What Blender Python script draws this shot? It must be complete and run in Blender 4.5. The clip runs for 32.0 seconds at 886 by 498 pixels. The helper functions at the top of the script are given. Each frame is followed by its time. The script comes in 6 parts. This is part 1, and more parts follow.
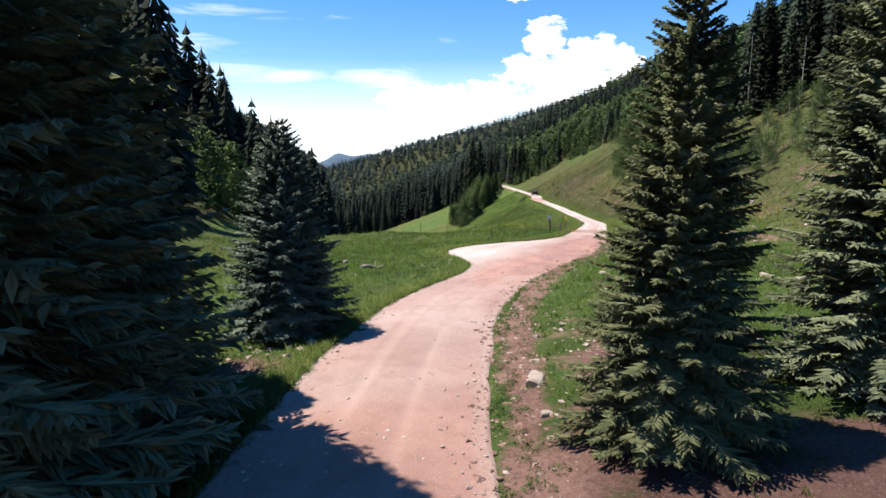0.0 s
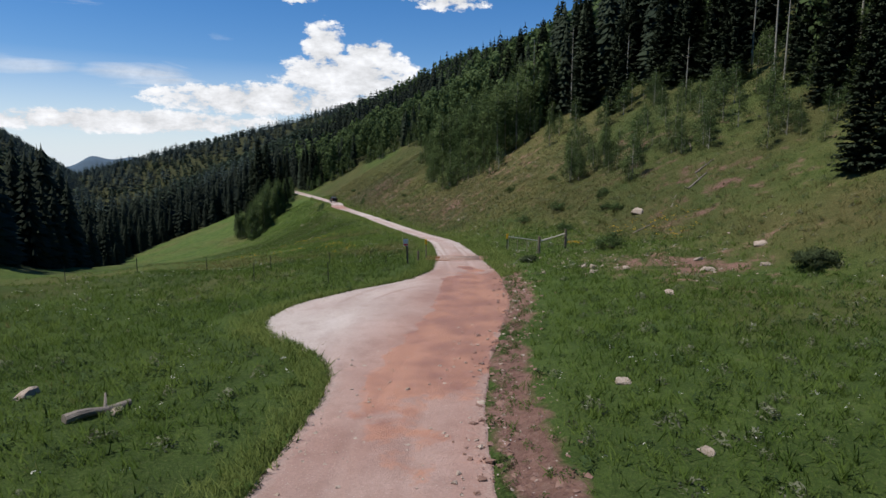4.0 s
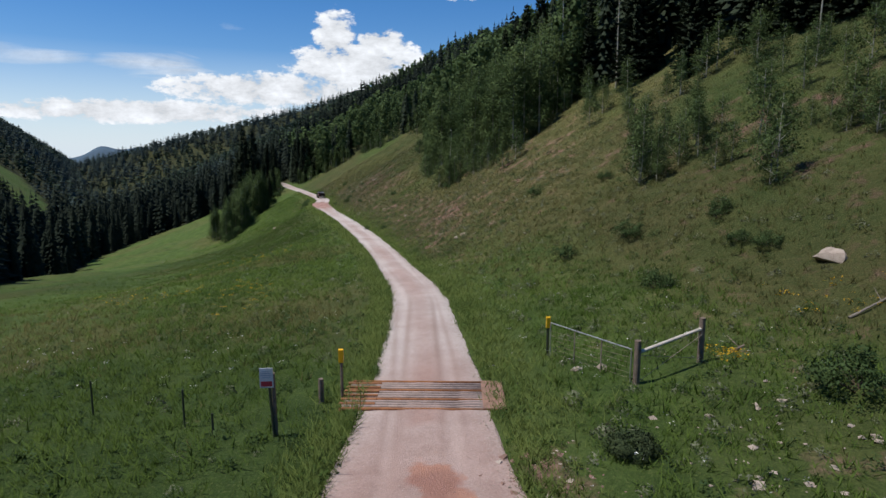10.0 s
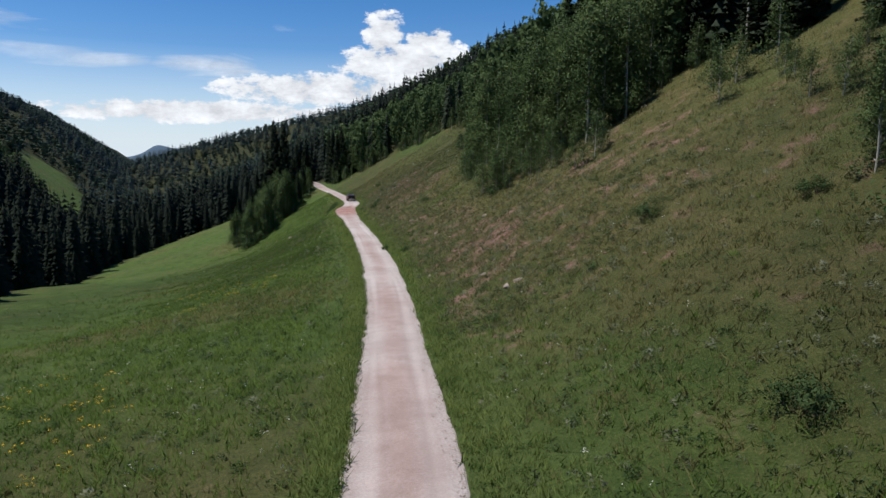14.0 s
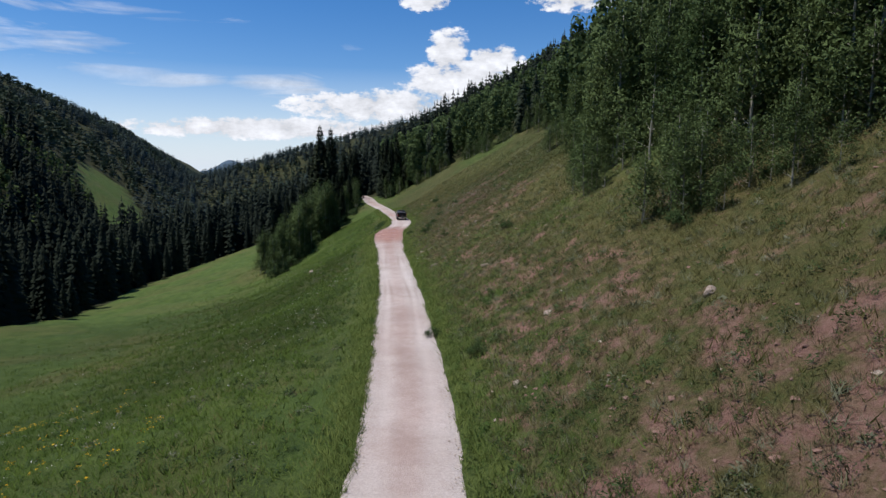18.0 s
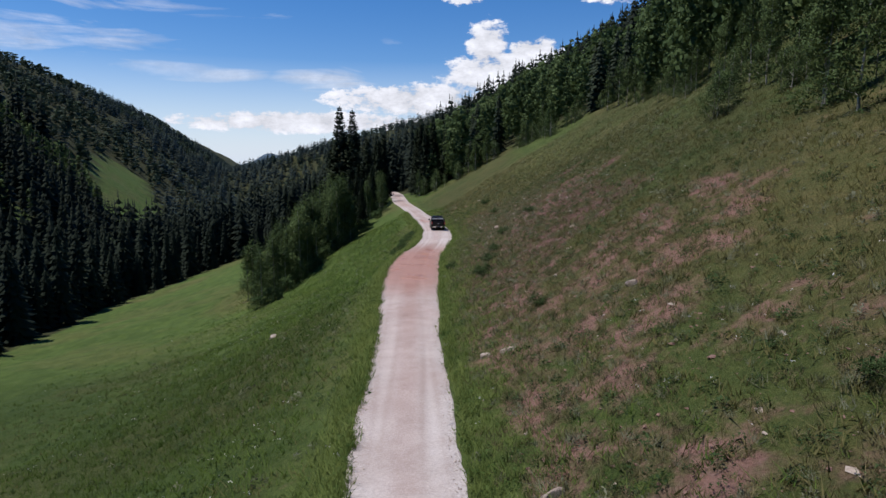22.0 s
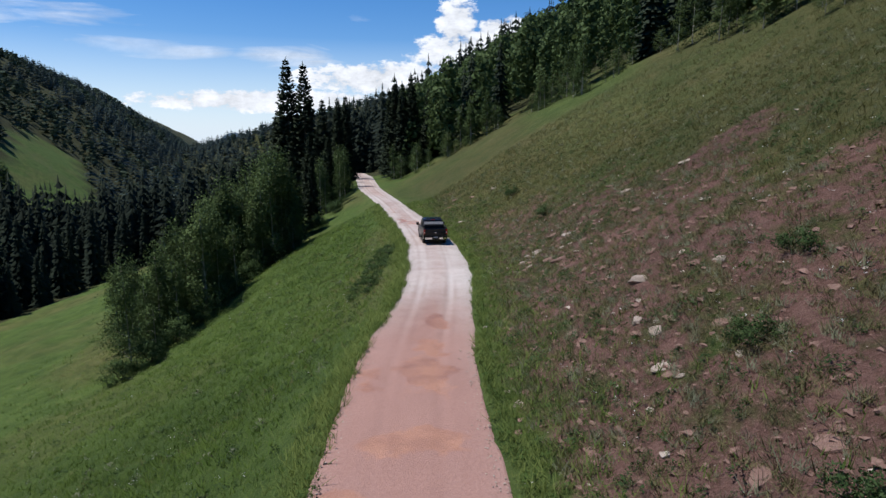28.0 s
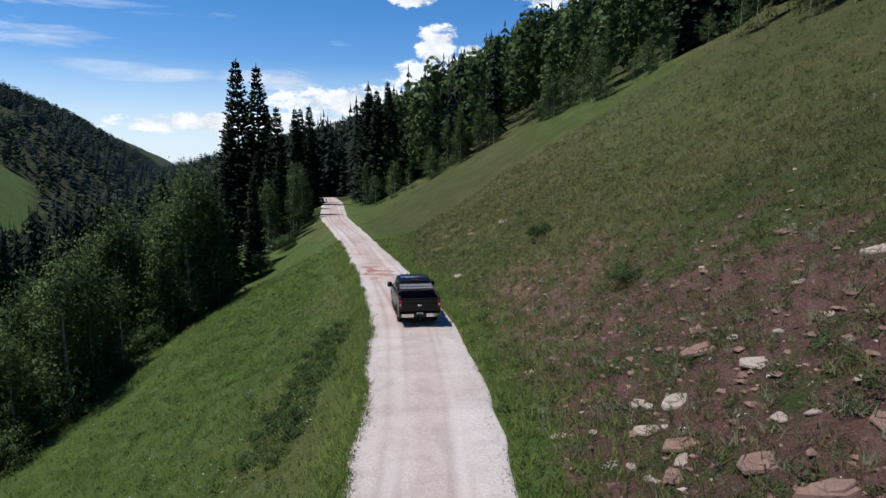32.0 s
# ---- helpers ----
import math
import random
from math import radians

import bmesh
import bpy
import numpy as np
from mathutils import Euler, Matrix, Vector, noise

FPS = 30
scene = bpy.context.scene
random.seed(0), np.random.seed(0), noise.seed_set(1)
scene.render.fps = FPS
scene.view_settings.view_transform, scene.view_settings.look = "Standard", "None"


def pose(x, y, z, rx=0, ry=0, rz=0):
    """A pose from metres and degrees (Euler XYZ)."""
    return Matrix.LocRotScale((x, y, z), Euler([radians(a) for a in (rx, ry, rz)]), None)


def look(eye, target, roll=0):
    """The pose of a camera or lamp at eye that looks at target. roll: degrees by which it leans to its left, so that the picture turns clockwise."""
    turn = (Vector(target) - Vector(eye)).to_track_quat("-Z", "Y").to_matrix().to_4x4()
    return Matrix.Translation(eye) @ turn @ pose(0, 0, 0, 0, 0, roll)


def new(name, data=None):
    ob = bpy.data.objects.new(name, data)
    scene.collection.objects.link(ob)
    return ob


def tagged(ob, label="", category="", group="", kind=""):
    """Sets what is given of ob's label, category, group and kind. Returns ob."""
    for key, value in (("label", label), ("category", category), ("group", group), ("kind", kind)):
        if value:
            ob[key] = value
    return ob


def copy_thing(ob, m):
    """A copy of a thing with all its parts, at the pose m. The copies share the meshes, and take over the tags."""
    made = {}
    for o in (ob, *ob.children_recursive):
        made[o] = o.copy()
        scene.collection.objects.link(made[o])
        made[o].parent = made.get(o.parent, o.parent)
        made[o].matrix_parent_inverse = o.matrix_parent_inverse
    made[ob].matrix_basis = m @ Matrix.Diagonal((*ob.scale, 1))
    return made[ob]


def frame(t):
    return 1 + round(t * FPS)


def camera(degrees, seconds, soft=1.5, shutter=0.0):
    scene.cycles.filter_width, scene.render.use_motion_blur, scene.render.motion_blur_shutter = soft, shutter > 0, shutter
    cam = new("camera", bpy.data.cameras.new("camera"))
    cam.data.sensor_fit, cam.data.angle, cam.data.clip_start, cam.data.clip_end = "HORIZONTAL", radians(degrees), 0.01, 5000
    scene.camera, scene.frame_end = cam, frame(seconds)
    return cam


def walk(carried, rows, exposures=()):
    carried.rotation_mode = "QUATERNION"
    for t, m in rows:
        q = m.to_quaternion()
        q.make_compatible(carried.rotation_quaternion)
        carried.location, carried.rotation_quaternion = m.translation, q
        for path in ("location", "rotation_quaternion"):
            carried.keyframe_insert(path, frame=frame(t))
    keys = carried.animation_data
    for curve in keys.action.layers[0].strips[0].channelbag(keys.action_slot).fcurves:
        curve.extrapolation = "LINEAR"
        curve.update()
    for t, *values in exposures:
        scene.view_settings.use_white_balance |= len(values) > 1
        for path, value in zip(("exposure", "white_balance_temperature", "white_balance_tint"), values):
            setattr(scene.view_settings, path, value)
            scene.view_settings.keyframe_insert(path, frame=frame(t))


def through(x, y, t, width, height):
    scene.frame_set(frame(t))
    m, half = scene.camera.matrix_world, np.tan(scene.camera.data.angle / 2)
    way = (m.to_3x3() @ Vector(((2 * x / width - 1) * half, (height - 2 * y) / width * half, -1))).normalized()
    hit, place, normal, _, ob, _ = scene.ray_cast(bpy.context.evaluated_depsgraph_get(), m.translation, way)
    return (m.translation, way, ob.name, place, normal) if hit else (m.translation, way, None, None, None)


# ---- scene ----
cam = camera(72.9, 32.0)
METRES, EYE, TILT, LEAN, TURN = 208.0, 6.3, -8.5, 0.1, 0.0
ROWS = [
    (0.0, 0.0, 0.0, 0.0, 0.0, 0.0, -0.0),
    (0.5, -0.0032, 0.015, 0.0024, -2.26, -0.12, 0.32),
    (1.0, -0.0054, 0.0294, 0.0044, -4.56, -0.21, 0.72),
    (1.5, -0.006, 0.043, 0.0058, -6.43, -0.07, 1.04),
    (2.0, -0.0055, 0.0557, 0.0068, -7.88, 0.24, 1.21),
    (2.5, -0.0051, 0.0675, 0.0079, -9.95, 0.42, 1.49),
    (3.0, -0.0056, 0.0789, 0.0094, -13.23, 0.38, 1.91),
    (3.5, -0.0061, 0.0901, 0.0112, -16.91, 0.16, 2.39),
    (4.0, -0.006, 0.1012, 0.0131, -19.98, -0.07, 2.77),
    (4.5, -0.0047, 0.1121, 0.015, -22.28, -0.29, 3.08),
    (6.5, 0.0109, 0.1538, 0.0216, -25.18, -0.62, 3.61),
    (7.0, 0.0164, 0.163, 0.023, -24.45, -0.55, 3.48),
    (7.5, 0.0224, 0.1723, 0.0244, -23.34, -0.52, 3.31),
    (8.0, 0.0287, 0.1822, 0.0258, -22.1, -0.45, 3.1),
    (8.5, 0.0349, 0.1927, 0.0273, -20.96, -0.48, 2.94),
    (9.0, 0.0408, 0.204, 0.0288, -20.06, -0.56, 2.83),
    (9.5, 0.0462, 0.2157, 0.0302, -19.4, -0.75, 2.73),
    (10.0, 0.0511, 0.2275, 0.0316, -18.96, -0.97, 2.68),
    (10.5, 0.0555, 0.2389, 0.033, -18.7, -1.06, 2.64),
    (11.0, 0.0595, 0.2499, 0.0341, -18.51, -1.03, 2.63),
    (11.5, 0.0634, 0.2608, 0.0351, -18.32, -0.93, 2.61),
    (12.0, 0.0676, 0.2726, 0.0364, -17.94, -0.84, 2.56),
    (12.5, 0.0723, 0.2852, 0.0385, -17.36, -0.94, 2.5),
    (13.0, 0.0774, 0.2989, 0.041, -16.57, -1.13, 2.38),
    (13.5, 0.0827, 0.3139, 0.0431, -15.66, -1.12, 2.25),
    (14.0, 0.0879, 0.3297, 0.045, -14.59, -0.91, 2.09),
    (14.5, 0.0928, 0.3466, 0.0466, -13.56, -0.59, 1.95),
    (16.5, 0.1077, 0.426, 0.055, -10.35, -0.16, 1.48),
    (17.0, 0.1113, 0.4475, 0.0567, -9.78, 0.17, 1.37),
    (17.5, 0.1146, 0.4699, 0.0586, -9.27, 0.46, 1.24),
    (18.0, 0.1177, 0.4928, 0.0606, -8.76, 0.68, 1.19),
    (18.5, 0.1206, 0.5161, 0.0629, -8.25, 0.78, 1.13),
    (19.0, 0.1232, 0.5395, 0.0657, -7.75, 0.74, 1.03),
    (19.5, 0.1256, 0.5623, 0.0689, -7.2, 0.56, 0.91),
    (20.0, 0.1279, 0.5853, 0.0723, -6.66, 0.31, 0.79),
    (20.5, 0.13, 0.6082, 0.0768, -6.21, -0.24, 0.72),
    (21.0, 0.1317, 0.631, 0.0806, -5.82, -0.63, 0.72),
    (21.5, 0.1332, 0.6541, 0.083, -5.52, -0.49, 0.66),
    (22.0, 0.1347, 0.6776, 0.0839, -5.22, 0.14, 0.63),
    (22.5, 0.1359, 0.7009, 0.0852, -5.0, 0.55, 0.57),
    (23.0, 0.1368, 0.7226, 0.0877, -4.79, 0.37, 0.53),
    (23.5, 0.1377, 0.745, 0.0909, -4.64, -0.26, 0.51),
    (24.0, 0.1385, 0.7665, 0.0935, -4.57, -0.92, 0.49),
    (24.5, 0.139, 0.7859, 0.0953, -4.68, -1.39, 0.5),
    (26.5, 0.139, 0.8362, 0.1005, -6.58, -1.71, 0.87),
    (27.0, 0.139, 0.8466, 0.1013, -7.21, -1.56, 0.96),
    (27.5, 0.1394, 0.8568, 0.1023, -7.69, -1.55, 1.01),
    (28.0, 0.1402, 0.8666, 0.1039, -7.99, -1.78, 1.07),
    (28.5, 0.1411, 0.8765, 0.1055, -8.32, -1.93, 1.11),
    (29.0, 0.1418, 0.8867, 0.1061, -8.79, -1.59, 1.19),
    (29.5, 0.1426, 0.8978, 0.1062, -9.32, -0.81, 1.24),
    (30.0, 0.1435, 0.9099, 0.1064, -9.84, -0.05, 1.33),
    (30.5, 0.1451, 0.9231, 0.1072, -10.14, 0.49, 1.36),
    (31.0, 0.1472, 0.9372, 0.1087, -10.24, 0.8, 1.35),
    (31.5, 0.1496, 0.9522, 0.1115, -10.2, 0.69, 1.32),
    (32.0, 0.1525, 0.9677, 0.115, -9.85, 0.34, 1.23),
]
walk(cam, [(t, pose(0, 0, EYE, TILT, LEAN, TURN) @ pose(METRES * x, METRES * y, METRES * z, 90 + pitch, roll, yaw)) for t, x, y, z, yaw, pitch, roll in ROWS],
     [(0.0, 0.95, 6900, 12), (1.0, 0.92, 6900, 12), (2.0, 0.42, 6800, 11), (3.0, 0.25, 6750, 11), (4.0, 0.02, 6700, 11), (7.0, -0.05, 6550, 10), (12.0, 0.03, 6500, 10), (17.0, 0.02, 6500, 12),
      (20.0, 0.02, 6450, 14), (23.0, -0.03, 6400, 15), (24.5, -0.02, 6400, 14), (27.0, 0.10, 6350, 12), (32.0, 0.16, 6350, 10)])

# world: clear mountain sky with a bank of cumulus low over the valley
SUN_HEADING, SUN_ELEV = -75.0, 67.0          # degrees right of +y, above the horizon
world = bpy.data.worlds.new("sky")
scene.world = world
world.use_nodes = True
wn, wl = world.node_tree.nodes, world.node_tree.links
wn.clear()
# cloud cover: heading, elevation and their half widths in degrees
CLOUDS = [(4.0, 5.6, 10, 1.5), (11.5, 7.6, 6.5, 2.6), (9.4, 10.2, 2.0, 2.3), (13.5, 9.6, 2.6, 1.6), (-7.0, 3.5, 13, 1.0), (21, 14.8, 4, 1.3), (7.4, 14.8, 2.4, 1.0)]
WISPS = [(-5.5, 7.2, 4.5, 1.3), (-18, 7.6, 7, 0.9), (-30, 9.5, 12, 1.4), (0.5, 10.6, 2.4, 0.6), (-20, 12.5, 9, 0.7)]


def wnode(kind, **values):
    n = wn.new(kind)
    for key, value in values.items():
        n.inputs[key].default_value = value
    return n


def wmath(op, a, b=None, clamp=False):
    n = wn.new("ShaderNodeMath")
    n.operation, n.use_clamp = op, clamp
    for i, v in enumerate((a, b)):
        if v is None:
            continue
        if isinstance(v, (int, float)):
            n.inputs[i].default_value = v
        else:
            wl.new(v, n.inputs[i])
    return n.outputs[0]


sky = wn.new("ShaderNodeTexSky")
sky.sky_type, sky.sun_disc = "NISHITA", False
sky.sun_elevation, sky.sun_rotation = radians(SUN_ELEV), radians(SUN_HEADING)
sky.altitude, sky.air_density, sky.dust_density, sky.ozone_density = 2000, 1.15, 0.1, 1.7
coord = wn.new("ShaderNodeTexCoord")
split = wn.new("ShaderNodeSeparateXYZ")
wl.new(coord.outputs["Generated"], split.inputs[0])
heading = wmath("MULTIPLY", wmath("ARCTAN2", split.outputs[0], split.outputs[1]), 57.2958)
elev = wmath("MULTIPLY", wmath("ARCSINE", split.outputs[2]), 57.2958)
flat = wn.new("ShaderNodeCombineXYZ")
wl.new(wmath("MULTIPLY", heading, 0.11), flat.inputs[0])
wl.new(wmath("MULTIPLY", elev, 0.2), flat.inputs[1])
puff = wnode("ShaderNodeTexNoise", Scale=3.0, Detail=9.0, Roughness=0.66)
wl.new(flat.outputs[0], puff.inputs["Vector"])
thin = wn.new("ShaderNodeCombineXYZ")
wl.new(wmath("MULTIPLY", heading, 0.05), thin.inputs[0])
wl.new(wmath("MULTIPLY", elev, 0.42), thin.inputs[1])
wisp = wnode("ShaderNodeTexNoise", Scale=1.3, Detail=7.0, Roughness=0.6, Distortion=0.6)
wl.new(thin.outputs[0], wisp.inputs["Vector"])


def lobe(h, e, wh, we):
    """A soft blob of cloud cover about a heading and an elevation."""
    a = wmath("POWER", wmath("DIVIDE", wmath("ABSOLUTE", wmath("SUBTRACT", heading, h)), wh), 2.0)
    b = wmath("POWER", wmath("DIVIDE", wmath("ABSOLUTE", wmath("SUBTRACT", elev, e)), we), 2.0)
    return wmath("SUBTRACT", 1.0, wmath("ADD", a, b))


cover = None
for h, e, wh, we in CLOUDS:
    one = lobe(h, e, wh, we)
    cover = one if cover is None else wmath("MAXIMUM", cover, one)
dense = wmath("ADD", wmath("MAXIMUM", cover, -1.5), wmath("MULTIPLY", wmath("SUBTRACT", puff.outputs["Fac"], 0.5), 5.0))
dense = wmath("MULTIPLY", dense, 2.2, clamp=True)
streak = None
for h, e, wh, we in WISPS:
    one = lobe(h, e, wh, we)
    streak = one if streak is None else wmath("MAXIMUM", streak, one)
streak = wmath("ADD", wmath("MAXIMUM", streak, -1.5), wmath("MULTIPLY", wmath("SUBTRACT", wisp.outputs["Fac"], 0.52), 5.0))
streak = wmath("MULTIPLY", wmath("MULTIPLY", streak, 0.8, clamp=True), 0.6)
haze = wmath("MULTIPLY", wmath("SUBTRACT", 1.0, wmath("DIVIDE", wmath("ABSOLUTE", elev), 9.0), clamp=True), 0.85)
amount = wmath("MAXIMUM", dense, streak)
shade = wn.new("ShaderNodeMapRange")
for key, value in (("From Min", 0.35), ("From Max", 0.7), ("To Min", 6.0), ("To Max", 10.5)):
    shade.inputs[key].default_value = value
wl.new(puff.outputs["Fac"], shade.inputs["Value"])
white = wn.new("ShaderNodeCombineColor")
for i in range(3):
    wl.new(wmath("MULTIPLY", shade.outputs[0], (0.95, 0.99, 1.05)[i]), white.inputs[i])
blend = wn.new("ShaderNodeMix")
blend.data_type = "RGBA"
wl.new(amount, blend.inputs["Factor"])
rich = wnode("ShaderNodeHueSaturation", Saturation=1.36)
cool = wn.new("ShaderNodeMix")
cool.data_type, cool.blend_type = "RGBA", "MULTIPLY"
cool.inputs["Factor"].default_value = 1.0
cool.inputs["B"].default_value = (1.0, 0.99, 1.07, 1)
wl.new(sky.outputs[0], cool.inputs["A"])
wl.new(cool.outputs["Result"], rich.inputs["Color"])
low = wn.new("ShaderNodeMix")
low.data_type = "RGBA"
wl.new(haze, low.inputs["Factor"])
wl.new(rich.outputs[0], low.inputs["A"])
low.inputs["B"].default_value = (6.3, 7.5, 8.8, 1)
wl.new(low.outputs["Result"], blend.inputs["A"])
wl.new(white.outputs[0], blend.inputs["B"])
back = wnode("ShaderNodeBackground", Strength=0.103)
wl.new(blend.outputs["Result"], back.inputs["Color"])
wout = wn.new("ShaderNodeOutputWorld")
wl.new(back.outputs[0], wout.inputs["Surface"])

sun_data = bpy.data.lights.new("sun", "SUN")
sun_data.energy, sun_data.angle, sun_data.color = 4.6, radians(0.53), (1.0, 0.955, 0.88)
sun = new("sun", sun_data)
sh, se = radians(SUN_HEADING), radians(SUN_ELEV)
sun.matrix_world = look((60 * math.sin(sh), 60 * math.cos(sh), 120), (0, 0, 120 - 60 * math.tan(se)))

# ---- materials ----
def material(name, rough=0.8, metal=0.0, spec=0.3):
    m = bpy.data.materials.new(name)
    m.use_nodes = True
    p = m.node_tree.nodes["Principled BSDF"]
    p.inputs["Roughness"].default_value, p.inputs["Metallic"].default_value = rough, metal
    p.inputs["Specular IOR Level"].default_value = spec
    return m, m.node_tree.nodes, m.node_tree.links, p


def mixed(nodes, links, fac, a, b, kind="MIX"):
    n = nodes.new("ShaderNodeMix")
    n.data_type, n.blend_type = "RGBA", kind
    for key, v in (("Factor", fac), ("A", a), ("B", b)):
        if isinstance(v, (int, float)):
            n.inputs[key].default_value = v
        elif isinstance(v, tuple):
            n.inputs[key].default_value = (*v, 1)
        else:
            links.new(v, n.inputs[key])
    return n.outputs["Result"]


def noisy(nodes, links, scale, detail=4.0, rough=0.55, where=None):
    n = nodes.new("ShaderNodeTexNoise")
    n.inputs["Scale"].default_value, n.inputs["Detail"].default_value, n.inputs["Roughness"].default_value = scale, detail, rough
    if where is None:
        where = nodes.new("ShaderNodeNewGeometry").outputs["Position"]
    links.new(where, n.inputs["Vector"])
    return n.outputs["Fac"]


def ramped(nodes, links, value, lo, hi, a=0.0, b=1.0):
    n = nodes.new("ShaderNodeMapRange")
    for key, v in (("From Min", lo), ("From Max", hi), ("To Min", a), ("To Max", b)):
        n.inputs[key].default_value = v
    links.new(value, n.inputs["Value"])
    return n.outputs[0]


def bumped(nodes, links, shader, value, strength, distance):
    n = nodes.new("ShaderNodeBump")
    n.inputs["Strength"].default_value, n.inputs["Distance"].default_value = strength, distance
    links.new(value, n.inputs["Height"])
    links.new(n.outputs[0], shader.inputs["Normal"])


def simple(name, colour, rough=0.7, metal=0.0, spread=0.15, scale=6.0, spec=0.3, bump=0.0):
    """A plain painted, metal, wood or stone surface with a little uneven tone at two scales."""
    m, n, l, p = material(name, rough, metal, spec)
    where = n.new("ShaderNodeTexCoord").outputs["Object"]
    dark, light = tuple(c * (1 - spread) for c in colour), tuple(min(1, c * (1 + spread)) for c in colour)
    big = ramped(n, l, noisy(n, l, scale, 4, 0.6, where), 0.35, 0.65)
    fine = ramped(n, l, noisy(n, l, scale * 9, 3, 0.6, where), 0.3, 0.7)
    col = mixed(n, l, mixed(n, l, 0.45, big, fine), dark, light)
    l.new(col, p.inputs["Base Color"])
    l.new(ramped(n, l, big, 0, 1, max(0.02, rough - 0.1), min(1, rough + 0.1)), p.inputs["Roughness"])
    if bump:
        bumped(n, l, p, fine, 0.5, bump)
    return m


def attr(nodes, name):
    a = nodes.new("ShaderNodeAttribute")
    a.attribute_name = name
    return a.outputs["Fac"]


def leafy(name, dark, light, scale=0.25, through=0.25, by_tree=False, deep=False):
    """Foliage: tone varies from clump to clump and over the stand; thin leaves let some light through."""
    m, n, l, p = material(name, 0.8, 0, 0.12)
    geo = n.new("ShaderNodeNewGeometry")
    isle = geo.outputs["Random Per Island"]
    if by_tree:                                    # one tone to a whole crown
        isle = mixed(n, l, 0.25, ramped(n, l, noisy(n, l, 0.22, 0, 0.5, geo.outputs["Position"]), 0.3, 0.7), isle)
    patch = ramped(n, l, noisy(n, l, scale, 3, 0.55, geo.outputs["Position"]), 0.35, 0.65)
    tone = mixed(n, l, 0.5, isle, patch)
    col = mixed(n, l, tone, dark, light)
    if deep:                                       # deeper green, painted shade included, from the deep mask
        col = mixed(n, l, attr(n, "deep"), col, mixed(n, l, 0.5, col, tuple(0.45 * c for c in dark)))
    l.new(col, p.inputs["Base Color"])
    if through:
        t = n.new("ShaderNodeBsdfTranslucent")
        l.new(col, t.inputs["Color"])
        mix = n.new("ShaderNodeMixShader")
        mix.inputs[0].default_value = through
        l.new(p.outputs[0], mix.inputs[1])
        l.new(t.outputs[0], mix.inputs[2])
        l.new(mix.outputs[0], n["Material Output"].inputs["Surface"])
    return m


def ground_material():
    m, n, l, p = material("meadow_and_soil", 0.95, 0, 0.15)
    pos = n.new("ShaderNodeNewGeometry").outputs["Position"]
    big = ramped(n, l, noisy(n, l, 0.06, 3, 0.5, pos), 0.38, 0.62)
    mid = ramped(n, l, noisy(n, l, 0.45, 5, 0.6, pos), 0.32, 0.68)
    fine = ramped(n, l, noisy(n, l, 5.0, 6, 0.7, pos), 0.3, 0.7)
    lush = mixed(n, l, mid, (0.046, 0.084, 0.017), (0.102, 0.158, 0.036))
    dry = mixed(n, l, mid, (0.088, 0.086, 0.031), (0.176, 0.140, 0.062))
    grass = mixed(n, l, ramped(n, l, mixed(n, l, 0.6, big, attr(n, "dry")), 0.25, 0.75), lush, dry)
    grass = mixed(n, l, ramped(n, l, fine, 0.2, 0.8, 0.55, 0.0), grass, (0.04, 0.07, 0.017))
    grass = mixed(n, l, ramped(n, l, attr(n, "verge"), 0.1, 0.8, 0.0, 0.85), grass, mixed(n, l, fine, (0.058, 0.092, 0.022), (0.118, 0.158, 0.045)))
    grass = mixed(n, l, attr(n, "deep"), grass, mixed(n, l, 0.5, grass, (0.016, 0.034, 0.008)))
    red = mixed(n, l, mid, (0.150, 0.080, 0.064), (0.290, 0.168, 0.134))
    red = mixed(n, l, ramped(n, l, fine, 0.5, 0.95, 0.0, 0.45), red, (0.34, 0.245, 0.20))
    red = mixed(n, l, ramped(n, l, fine, 0.05, 0.42, 0.6, 0.0), red, (0.055, 0.034, 0.029))
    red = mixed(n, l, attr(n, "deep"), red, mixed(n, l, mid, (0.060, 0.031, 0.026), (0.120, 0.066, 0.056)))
    spot = n.new("ShaderNodeMath")
    spot.operation = "ADD"
    l.new(attr(n, "soil"), spot.inputs[0])
    l.new(ramped(n, l, mixed(n, l, 0.5, mid, noisy(n, l, 1.7, 5, 0.65, pos)), 0.2, 0.8, -0.45, 0.45), spot.inputs[1])
    soil = ramped(n, l, spot.outputs[0], 0.36, 0.72)
    col = mixed(n, l, soil, grass, red)
    # floor of the woods painted dark: the trees' shade is put into the ground
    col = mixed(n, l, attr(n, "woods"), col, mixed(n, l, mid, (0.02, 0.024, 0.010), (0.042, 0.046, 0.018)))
    clod = ramped(n, l, noisy(n, l, 13.0, 6, 0.75, pos), 0.34, 0.66)
    col = mixed(n, l, ramped(n, l, clod, 0.0, 0.5, 0.42, 0.0), col, mixed(n, l, 0.5, col, (0.012, 0.012, 0.008)))
    col = mixed(n, l, ramped(n, l, clod, 0.58, 1.0, 0.0, 0.5), col, mixed(n, l, soil, (0.185, 0.20, 0.075), (0.33, 0.205, 0.175)))
    l.new(col, p.inputs["Base Color"])
    bumped(n, l, p, mixed(n, l, 0.5, fine, clod), 0.9, 0.10)
    return m


